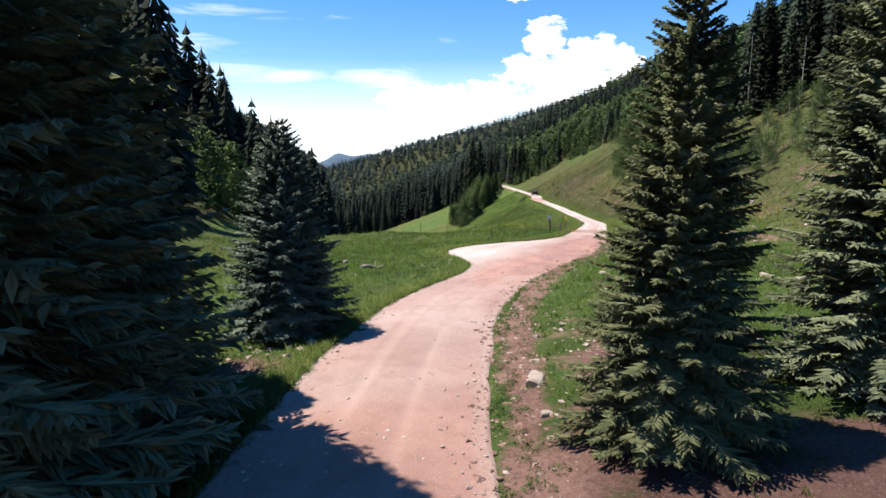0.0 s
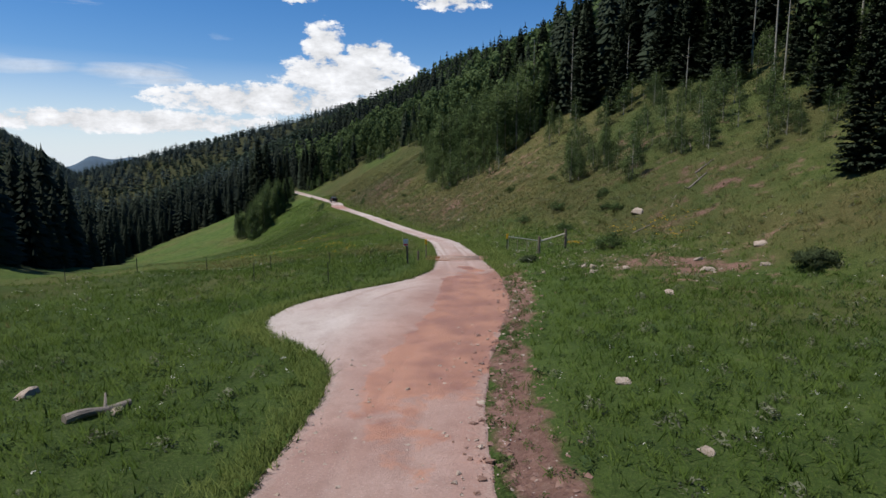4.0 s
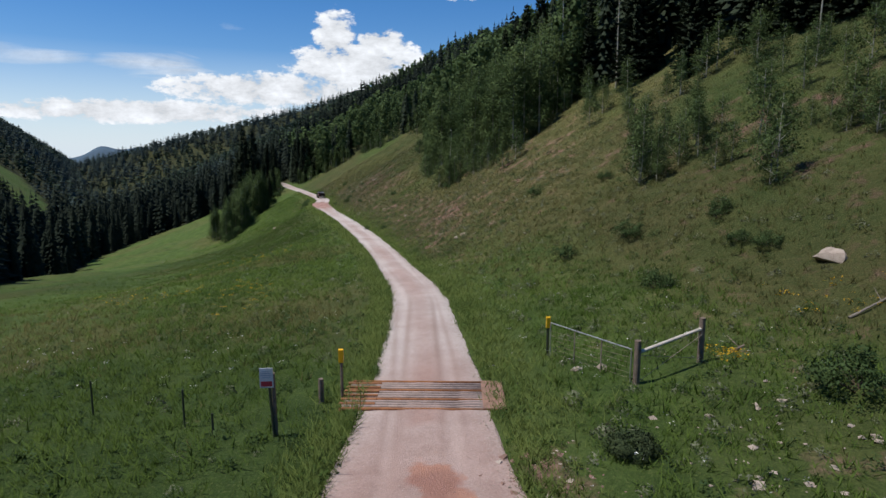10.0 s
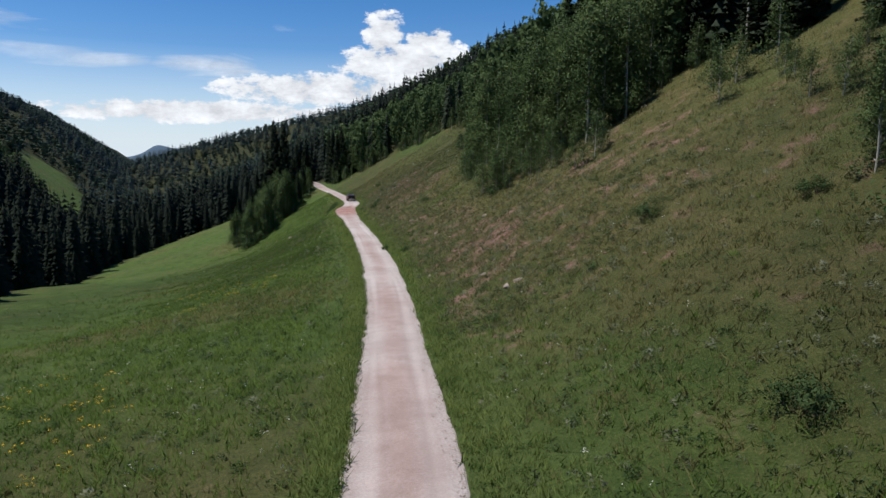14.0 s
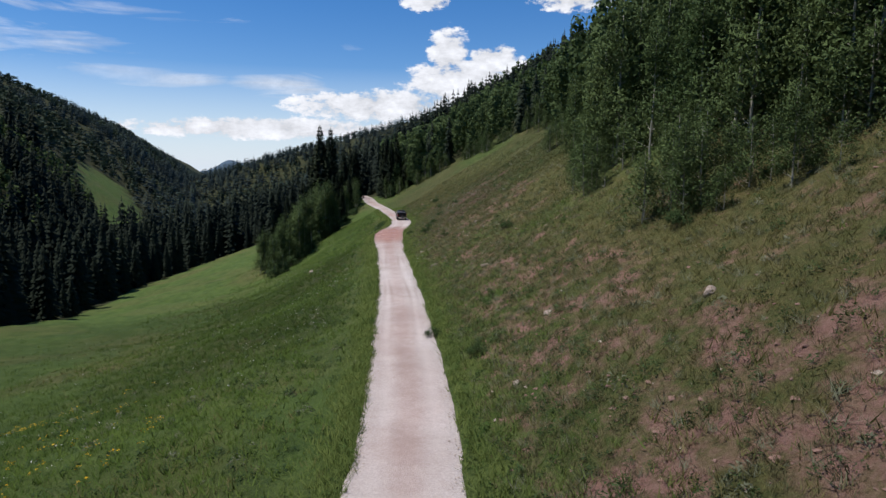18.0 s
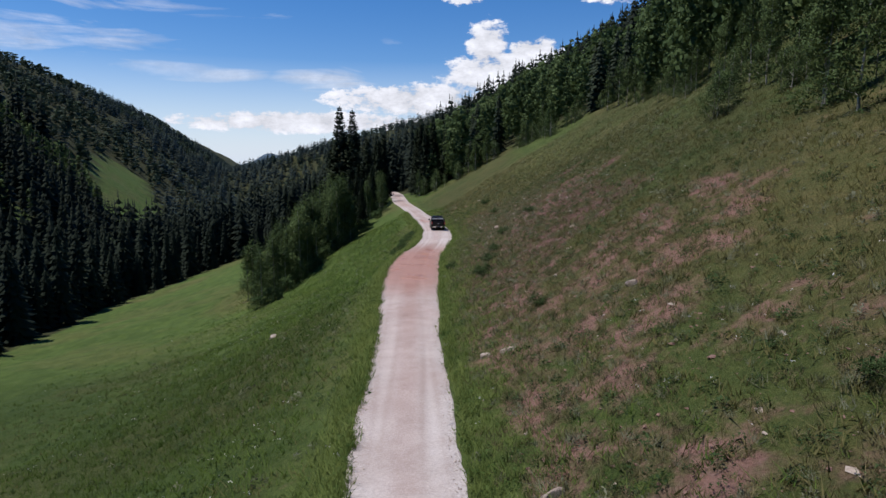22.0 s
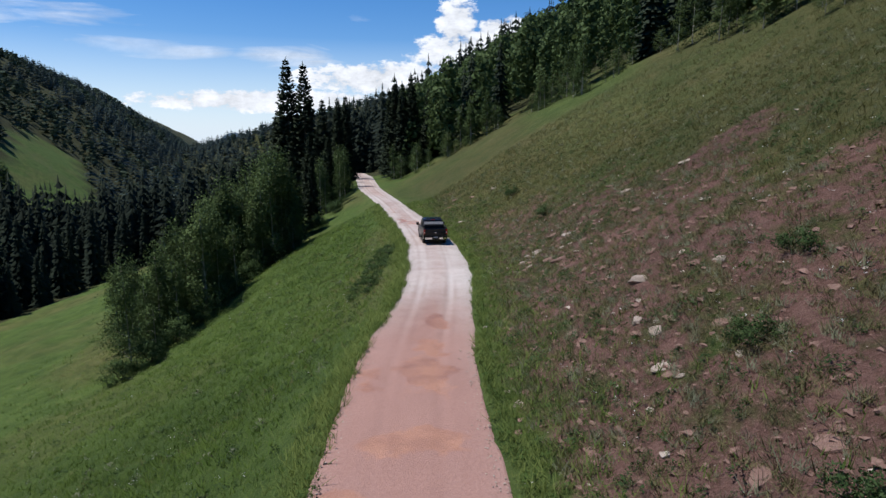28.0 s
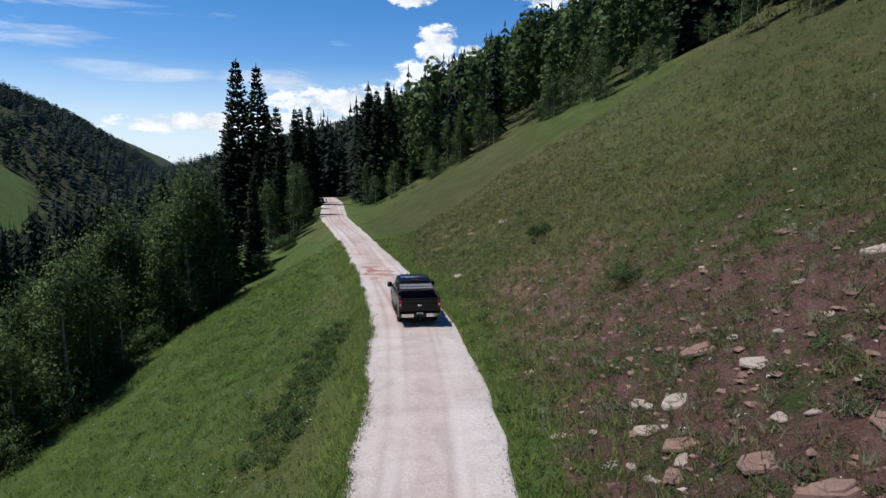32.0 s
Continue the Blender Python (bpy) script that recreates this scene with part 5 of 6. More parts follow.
    for sg in (-1, 1):
        part("cover_hinge", box(0.05, 0.75, 0.06, (sg * 0.84, 1.52, 1.56), 0.015, turn=Matrix.Rotation(radians(18), 4, "X")), DUSTY, cover)
    for sg in (-1, 1):
        b = tube((sg * 0.95, 0.45, 1.40), (sg * 0.95, 0.45, 1.58), 0.02)
        b = tube((sg * 0.95, 0.45, 1.58), (sg * 0.95, 0.85, 1.58), 0.02, bm=b)
        part("tie_bar", tube((sg * 0.95, 0.85, 1.58), (sg * 0.95, 0.85, 1.40), 0.02, bm=b), DUSTY, root)
    # wheels
    for sg in (-1, 1):
        for yy in (rear, front):
            hub = new("wheel")
            hub.parent = root
            hub.location = (sg * 0.86, yy, 0.40)
            prof = [(0.10, -0.12), (0.27, -0.135), (0.36, -0.13), (0.395, -0.10), (0.40, -0.04), (0.40, 0.04), (0.395, 0.10), (0.36, 0.13), (0.27, 0.135), (0.10, 0.12)]
            part("tyre", loft([[(xx, r * math.cos(a), r * math.sin(a)) for r, xx in prof] for a in np.linspace(0, 6.2832, 29)], closed=False), RUBBER, hub, smooth=True)
            rim = tube((sg * 0.11, 0, 0), (sg * 0.135, 0, 0), 0.10, sides=16)
            for k in range(6):
                rim = joined(rim, spoke(sg, k))
            part("rim", rim, ALLOY, hub, "dark alloy rim")
    root.matrix_basis = Matrix.LocRotScale((x, y, float(along(_rz, y)) + 0.035), Euler((radians(-0.8), 0, radians(-heading))), None)
    return root


def spoke(sg, k):
    b = box(0.03, 0.075, 0.20, (sg * 0.118, 0, 0.165), 0.01)
    b.transform(Matrix.Rotation(k * math.pi / 3, 4, "X"))
    return b


build_truck(35.45, 230.3, 1.0)


# ---- cattle guard, signs and fence ----
def build_guard():
    root = tagged(new("cattle_guard"), "rusty steel cattle guard across the gravel road", "cattle guard")
    wide, deep = 4.7, 2.15
    for k in range(13):
        yy = -deep / 2 + deep * k / 12
        part("rail", tube((-wide / 2, yy, 0.03), (wide / 2, yy, 0.03), 0.05, sides=8), STEEL if k % 4 else RUST, root, smooth=True)
    for xx in (-wide / 2, -0.8, 0.8, wide / 2 - 0.62, wide / 2):
        part("beam", box(0.12, deep + 0.15, 0.16, (xx, 0, -0.07), 0.01), RUST, root, "rusty cross beam")
    part("end_plate", box(0.66, deep + 0.05, 0.02, (wide / 2 - 0.30, 0, 0.08), 0.004), DUSTY_RUST, root, "dusty brown steel plate")
    part("pit_floor", box(wide, deep, 0.04, (0, 0, -0.075)), simple("pit_soil", (0.10, 0.06, 0.05), 0.95), root)
    for k in range(6):
        part("wing_slat", box(1.05, 0.13, 0.05, (-wide / 2 + 0.42, -deep / 2 + 0.28 + k * 0.32, 0.07), 0.01), RUST, root, "rust-orange side slat")
    root.matrix_basis = Matrix.LocRotScale((15.75, 64.2, -1.445), Euler((radians(-1), 0, radians(-20.5))), None)


build_guard()


def post(name, x, y, h, r, mat, label, lean=(0, 0), sides=8, group="fence posts"):
    root = tagged(new(name), label, "post", group)
    b = tube((0, 0, -0.3), (lean[0] * h, lean[1] * h, h), r, r * 0.92, sides)
    bmesh.ops.bevel(b, geom=[e for e in b.edges if all(v.co.z > h * 0.9 for v in e.verts)], offset=r * 0.2, segments=1, affect="EDGES")
    part("shaft", b, mat, root)
    root.location = (x, y, gz(x, y))
    return root


def marker(x, y, h, turn):
    root = post("marker_post", x, y, h, 0.045, WOOD if x < 18 else GREEN_POST, "slim post with a yellow reflector by the cattle guard", group="marker posts")
    part("reflector", box(0.15, 0.12, 0.40, (0, -0.02, h - 0.12), 0.03), YELLOW_PAINT, root, "yellow reflector cap")
    root.rotation_euler[2] = turn
    return root


marker(13.35, 64.75, 1.55, -0.3)
marker(20.9, 66.0, 1.35, -0.3)
sign = post("sign_post", 11.3, 62.9, 1.75, 0.04, GREEN_POST, "dark post with a small notice by the cattle guard", (-0.06, 0.0))
panel = part("notice", box(0.34, 0.02, 0.52, (-0.14, -0.06, 1.62), 0.006), WHITE_PAINT, sign, "small white and red notice")
for zz, w in ((1.80, 0.26), (1.745, 0.22), (1.69, 0.26), (1.635, 0.20)):
    part("text_bar", box(w, 0.006, 0.016, (-0.14, -0.073, zz)), SIGN_BLUE, panel)
part("red_field", box(0.28, 0.006, 0.13, (-0.14, -0.073, 1.465)), SIGN_RED, panel)
part("backing_post", tube((0.02, 0.07, -0.2), (0.0, 0.07, 1.7), 0.05), WOOD, sign)
sign.rotation_euler[2] = radians(-14)
for x, y, h, r in ((12.75, 64.9, 0.75, 0.085), (21.75, 62.1, 1.32, 0.105), (24.1, 62.1, 1.40, 0.10)):
    post("wooden_post", x, y, h, r, WOOD, "weathered round wooden fence post in the grass", (0.01, 0.02), 12)
for x, y, h in ((4.8, 58.6, 1.25), (6.3, 67.2, 1.1), (2.0, 68.5, 1.1), (-2.6, 69.6, 1.2), (-7.5, 70.8, 1.2), (-12.5, 72.0, 1.2), (-18.0, 73.5, 1.2), (9.0, 64.8, 1.1), (0.4, 60.5, 1.2), (9.8, 63.4, 0.7)):
    post("steel_post", x, y, h, 0.03, GREEN_POST, "thin dark steel fence post in the meadow", (0.02 * math.sin(x), 0.03), 6)
brace = tagged(new("brace_rail"), "pale wooden rail between two weathered fence posts", "fence rail")
part("rail", tube((21.82, 62.1, gz(21.75, 62.1) + 0.98), (24.05, 62.1, gz(24.1, 62.1) + 1.08), 0.055, 0.05, 10), RAIL_WOOD, brace)
part("wire", tube((21.82, 62.05, gz(21.75, 62.1) + 0.9), (24.05, 62.05, gz(24.1, 62.1) + 0.15), 0.008, sides=5), STEEL, brace)
part("wire", tube((21.82, 62.0, gz(21.75, 62.1) + 0.15), (24.05, 62.0, gz(24.1, 62.1) + 0.95), 0.008, sides=5), STEEL, brace)


def build_wing():
    """The tube-framed wire panel from the reflector post to the wooden post."""
    root = tagged(new("fence_panel"), "galvanised tube and wire panel beside the cattle guard", "fence")
    a, b = Vector((20.95, 65.9, gz(20.95, 65.9))), Vector((21.68, 62.3, gz(21.7, 62.3)))
    tops = (1.22, 1.02)
    part("top_tube", tube(a + Vector((0, 0, tops[0])), b + Vector((0, 0, tops[1])), 0.024), GALV, root)
    for k in range(4):
        p = a.lerp(b, k / 3)
        part("upright", tube(p - Vector((0, 0, 0.1)), p + Vector((0, 0, tops[0] + (tops[1] - tops[0]) * k / 3)), 0.02), GALV if k in (0, 3) else STEEL, root)
    for k in range(6):
        h = 0.12 + 0.16 * k
        part("wire", tube(a + Vector((0, 0, h)), b + Vector((0, 0, h)), 0.003, sides=4), STEEL, root)


build_wing()


# ---- rocks and fallen wood ----
def rock_mesh(name, seed, flat, mat, slabby=False):
    rng2 = random.Random(seed)
    b = bmesh.new()
    bmesh.ops.create_icosphere(b, subdivisions=3, radius=1)
    if slabby:
        for v in b.verts:
            v.co.x *= 1.35
            v.co.z = math.copysign(abs(v.co.z) ** 0.35, v.co.z)
    for v in b.verts:
        n = noise.noise(v.co * 1.1 + Vector((seed * 3.1, 0, 0))) * 0.45 + noise.noise(v.co * 2.7 + Vector((0, seed * 1.7, 0))) * 0.22
        v.co *= 1 + n
        v.co.z *= flat
    for k in range(9 if slabby else 7):
        d = Vector((rng2.gauss(0, 1), rng2.gauss(0, 1), rng2.gauss(0, 0.8))).normalized()
        at = d * rng2.uniform(0.45, 0.75) * (flat + (1 - flat) * (1 - abs(d.z)))
        for v in b.verts:
            over = (v.co - at).dot(d)
            if over > 0:
                v.co -= d * over * 0.93
    me = bpy.data.meshes.new(name)
    b.to_mesh(me)
    b.free()
    me.materials.append(mat)
    return me


PALE = [rock_mesh("rock", 3 + i, 0.62, ROCK) for i in range(4)]


def plate_mesh(seed, mat):
    """A broken flagstone: an angular plate, with a smaller split layer on its top."""
    r = random.Random(seed)
    b = bmesh.new()

    def layer(size, z0, z1, shift):
        n = r.randint(5, 7)
        turn = [6.2832 * (k + r.uniform(-0.32, 0.32)) / n for k in range(n)]
        rad = [size * r.uniform(0.7, 1.15) for k in range(n)]
        tilt = (r.uniform(-0.06, 0.06), r.uniform(-0.06, 0.06))
        rings = []
        for z, f in ((z0, 0.92), (z0 + (z1 - z0) * 0.55, 1.03), (z1, 0.94)):
            rings.append([(1.3 * q * f * math.cos(a) + shift[0], q * f * math.sin(a) + shift[1], z + tilt[0] * math.cos(a) + tilt[1] * math.sin(a) + r.uniform(-0.02, 0.02)) for a, q in zip(turn, rad)])
        joined(b, loft(rings))

    layer(1.0, -0.22, 0.16, (0, 0))
    if seed % 2:
        layer(0.62, 0.12, 0.27, (r.uniform(-0.25, 0.25), r.uniform(-0.2, 0.2)))
    me = bpy.data.meshes.new("rock_slab")
    bmesh.ops.triangulate(b, faces=b.faces[:])
    bmesh.ops.recalc_face_normals(b, faces=b.faces[:])
    b.to_mesh(me)
    b.free()
    me.materials.append(mat)
    return me


SLABS = [plate_mesh(13 + i, RED_ROCK) for i in range(6)]
GREY_SLABS = [plate_mesh(33 + i, ROCK) for i in range(6)]


def lay(meshes, name, label, group, spots, flat_on=0.6, scale=1.0):
    r = random.Random(len(label))
    for i, (x, y, s) in enumerate(spots):
        s *= scale
        ob = tagged(new(name, meshes[i % len(meshes)]), label, "rock", group)
        dx, dy = (gz(x + 0.4, y) - gz(x - 0.4, y)) / 0.8, (gz(x, y + 0.4) - gz(x, y - 0.4)) / 0.8
        tilt = Vector((-dx * flat_on, -dy * flat_on, 1)).to_track_quat("Z", "Y")
        ob.matrix_basis = Matrix.LocRotScale((x, y, gz(x, y) + 0.06 * s), tilt @ Euler((r.uniform(-0.12, 0.12), r.uniform(-0.12, 0.12), r.uniform(0, 6.28))).to_quaternion(),
                                             (s * r.uniform(0.85, 1.25), s * r.uniform(0.8, 1.1), s * r.uniform(0.8, 1.1)))


lay(PALE, "rock", "pale angular rock in the meadow grass", "meadow rocks",
    [(-6.9, 41.1, 0.36), (33.4, 65.3, 0.62), (19.4, 51.4, 0.36), (17.3, 53.5, 0.25), (30.3, 49.4, 0.45), (24.9, 48.1, 0.4), (18.4, 43.6, 0.36), (20.4, 52.9, 0.35), (9.5, 35.2, 0.26),
     (8.6, 31.0, 0.22), (16.5, 30.2, 0.5), (17.6, 29.0, 0.4), (18.9, 188.9, 0.4), (20.4, 53.8, 0.28), (21.3, 51.6, 0.24), (21.0, 50.3, 0.3), (26.5, 50.5, 0.35), (28.2, 47.0, 0.3)])
lay(PALE, "rock", "pale rock on the stony roadside bank", "roadside rocks",
    [(2.85, 17.7, 0.42), (-5.1, 22.2, 0.26), (-5.3, 21.5, 0.24), (-5.6, 20.6, 0.2), (-4.6, 24.3, 0.2), (-6.8, 17.0, 0.3), (3.1, 19.6, 0.2), (2.7, 15.2, 0.22), (3.6, 22.5, 0.2), (7.9, 17.9, 0.3),
     (9.4, 19.4, 0.32), (8.6, 24.5, 0.34), (10.0, 22.6, 0.3), (9.2, 26.0, 0.25), (-4.2, 38.7, 0.3), (3.8, 38.1, 0.12), (21.7, 63.8, 0.24), (20.9, 64.0, 0.2)])
lay(SLABS, "rock_slab", "flat red sandstone slab on the scree bank", "scree slabs",
    [(41.0, 216.6, 0.52), (38.8, 213.6, 0.5), (38.2, 212.9, 0.32), (43.4, 214.3, 0.3), (39.3, 210.2, 0.5), (38.4, 195.2, 0.38), (39.2, 211.8, 0.45), (40.3, 202.9, 0.36), (41.6, 217.5, 0.35),
     (41.2, 207.0, 0.34), (36.0, 190.2, 0.3), (37.0, 189.9, 0.36), (42.6, 209.0, 0.4), (38.9, 206.0, 0.3), (38.5, 204.0, 0.3), (41.0, 256.7, 0.5), (40.6, 252.0, 0.5), (42.0, 248.5, 0.45),
     (40.6, 210.6, 0.32), (36.7, 194.6, 0.3), (39.0, 209.0, 0.26), (43.0, 221.0, 0.3), (36.4, 200.5, 0.24), (45.8, 219.5, 0.4)], scale=0.74)
lay(GREY_SLABS, "rock_slab", "pale grey stone slab on the red scree", "scree slabs",
    [(41.1, 214.4, 0.3), (39.2, 216.2, 0.27), (39.6, 215.2, 0.32), (39.25, 215.8, 0.22), (38.7, 214.9, 0.32), (40.1, 212.4, 0.18), (37.6, 214.4, 0.2), (40.4, 211.9, 0.15), (37.3, 216.8, 0.2),
     (37.9, 213.3, 0.17), (37.9, 214.0, 0.14), (41.6, 216.0, 0.19), (43.6, 216.2, 0.17), (42.7, 214.2, 0.16), (42.0, 214.9, 0.14), (41.2, 211.8, 0.16), (36.8, 195.1, 0.27), (40.2, 198.3, 0.24),
     (37.5, 197.0, 0.24), (33.6, 197.3, 0.23), (33.6, 198.4, 0.15), (37.8, 193.6, 0.16), (45.0, 215.3, 0.34), (40.4, 200.8, 0.2), (36.8, 194.3, 0.15), (44.0, 246.5, 0.43), (39.3, 239.4, 0.42),
     (34.4, 205.7, 0.2), (35.0, 203.0, 0.18), (46.6, 211.8, 0.4), (38.6, 213.2, 0.2), (39.0, 214.6, 0.13), (39.8, 179.5, 0.21), (35.1, 171.7, 0.16), (22.8, 180.6, 0.16), (38.0, 216.2, 0.13)], scale=0.85)
lay(PALE, "rock", "pale rock fallen on the red hillside", "hillside rocks",
    [(28.5, 111.8, 0.26), (30.2, 104.4, 0.24), (30.7, 100.0, 0.32), (30.1, 100.0, 0.26), (31.7, 154.5, 0.3), (33.8, 143.8, 0.3), (32.8, 165.1, 0.34), (31.9, 165.7, 0.28), (37.4, 164.0, 0.34),
     (38.9, 201.0, 0.34), (37.6, 198.3, 0.3), (33.7, 172.1, 0.16), (33.95, 171.6, 0.13), (32.3, 173.4, 0.12), (35.2, 176.0, 0.2), (36.4, 171.0, 0.14), (33.0, 128.0, 0.25), (35.5, 120.0, 0.3), (30.2, 123.0, 0.2)])


def log(x, y, length, r, turn, label, mat=DEADWOOD):
    root = tagged(new("fallen_log"), label, "log", "fallen logs")
    b = tube((-length / 2, 0, 0), (length / 2, 0, 0), r, r * 0.6, 9)
    bmesh.ops.subdivide_edges(b, edges=[e for e in b.edges if abs(e.verts[0].co.x - e.verts[1].co.x) > length * 0.5], cuts=5)
    for v in b.verts:
        v.co += Vector((0, noise.noise(v.co * 0.9) * 0.3 * r * 4, noise.noise(v.co * 1.3 + Vector((4, 0, 0))) * 0.25 * r * 4))
    part("stem", b, mat, root)
    part("limb", tube((length * 0.1, 0, 0), (length * 0.22, 0.5, 0.28), r * 0.4, r * 0.15, 6), mat, root)
    c, s = math.cos(turn), math.sin(turn)
    z0, z1 = gz(x - c * length / 2, y - s * length / 2), gz(x + c * length / 2, y + s * length / 2)
    root.matrix_basis = Matrix.LocRotScale((x, y, (z0 + z1) / 2 + r * 0.6), Euler((0, -math.atan2(z1 - z0, length), turn)), None)


log(-4.6, 38.6, 1.7, 0.15, 0.55, "grey weathered log lying in the meadow grass")
log(35.2, 62.9, 2.4, 0.05, 0.7, "bleached fallen branch on the hillside")
log(38.4, 63.7, 3.0, 0.08, 0.25, "bleached fallen log on the hillside")
log(40.5, 65.2, 2.6, 0.07, 0.1, "bleached fallen log on the hillside")
log(44.0, 71.0, 3.0, 0.07, 0.9, "bleached fallen log on the hillside")
log(31.5, 62.0, 2.2, 0.05, -0.2, "bleached fallen branch on the hillside")
log(25.9, 62.4, 1.0, 0.06, 0.35, "short weathered timber lying in the grass", WOOD)

# ---- grass, herbs, shrubs and stones ----
def tuft_template(seed, blades, height, spread, width, outward=0.0):
    r = np.random.default_rng(seed)
    co, tri, out = [], [], []
    for k in range(blades):
        a, d = r.uniform(0, 6.28), spread * math.sqrt(r.uniform(0, 1))
        p = np.array((d * math.cos(a), d * math.sin(a), -0.04))
        lean = r.normal(0, 0.62, 2)
        h = height * r.uniform(0.55, 1.15)
        b2 = r.uniform(0, 6.28)
        side = np.array((math.cos(b2), math.sin(b2), 0)) * width * r.uniform(0.7, 1.3)
        tip = p + np.array((lean[0] * h, lean[1] * h, h))
        b = len(co)
        co += [p - side, p + side, tip]
        o = np.array((lean[0] * 0.5 + outward * p[0] / spread, lean[1] * 0.5 + outward * p[1] / spread, 1.0)) + r.normal(0, 0.25, 3)
        out += [o, o, o]
        tri.append((b, b + 1, b + 2))
    co, tri, out = np.array(co), np.array(tri), np.array(out)
    return co, face_out(co, tri, out), out


def herb_template(seed, leaves, radius, height, leaf):
    r = np.random.default_rng(seed)
    co, tri, out = [], [], []
    for k in range(leaves):
        a, d = r.uniform(0, 6.28), radius * math.sqrt(r.uniform(0, 1))
        p = np.array((d * math.cos(a), d * math.sin(a), height * (1 - (d / radius) ** 2) * r.uniform(0.25, 1.0)))
        u, v = r.normal(0, 1, 3) * (1, 1, 0.6), r.normal(0, 1, 3) * (1, 1, 0.6)
        u, v = u / np.linalg.norm(u) * leaf * r.uniform(0.7, 1.4), v / np.linalg.norm(v) * leaf * r.uniform(0.5, 1.0)
        b = len(co)
        co += [p - u, p + v * 1.2, p + u]
        o = np.array((p[0] / radius, p[1] / radius, 0.15 + 1.2 * p[2] / height)) + r.normal(0, 0.2, 3)
        out += [o, o, o]
        tri.append((b, b + 1, b + 2))
    co, tri, out = np.array(co), np.array(tri), np.array(out)
    return co, face_out(co, tri, out), out


def stone_template(seed):
    r = np.random.default_rng(seed)
    co = np.array([(1, 0, 0), (0, 1, 0), (-1, 0, 0), (0, -1, 0), (0.45, 0.25, 0.5), (-0.5, -0.3, 0.42), (0, 0, -0.5)], float) * r.uniform(0.6, 1.3, (7, 3)) + r.normal(0, 0.1, (7, 3))
    tri = [(0, 1, 4), (1, 2, 5), (1, 5, 4), (2, 3, 5), (3, 0, 4), (3, 4, 5), (1, 0, 6), (2, 1, 6), (3, 2, 6), (0, 3, 6)]
    return co, np.array(tri)


def open_spots(n, seed, near=24.0, y0=2.0, y1=262.0, left=30.0, right=30.0):
    """Random places on the open ground either side of the road, thinning out away from it."""
    r = np.random.default_rng(seed)
    y = r.uniform(y0, y1, n)
    side = r.uniform(0, 1, n) < left / (left + right)
    d = np.abs(r.normal(0, 0.5, n)) + r.uniform(0, 0.15, n)
    a, b = edges(y)
    x = np.where(side, a - 0.05 - d * left, b + 0.05 + d * right)
    return x, y, r


def rows_at(x, y, r, lo, hi, girth, kinds, sink=0.0):
    return np.stack([x, y, ground_at(x, y) - sink, r.uniform(lo, hi, len(x)), r.uniform(*girth, len(x)), r.uniform(0, 6.28, len(x)), r.integers(0, kinds, len(x))], -1)


def keep(x, y, mask):
    return x[mask], y[mask]


TUFTS = [tuft_template(i, 8, 1.0, 0.7, 0.055) for i in range(5)]
HERBS = [herb_template(10 + i, 44, 0.6, 0.75, 0.12) for i in range(4)]
BUNCH = [tuft_template(80 + i, 30, 1.0, 0.5, 0.026, 1.3) for i in range(4)]
STONES = [stone_template(20 + i) for i in range(6)]


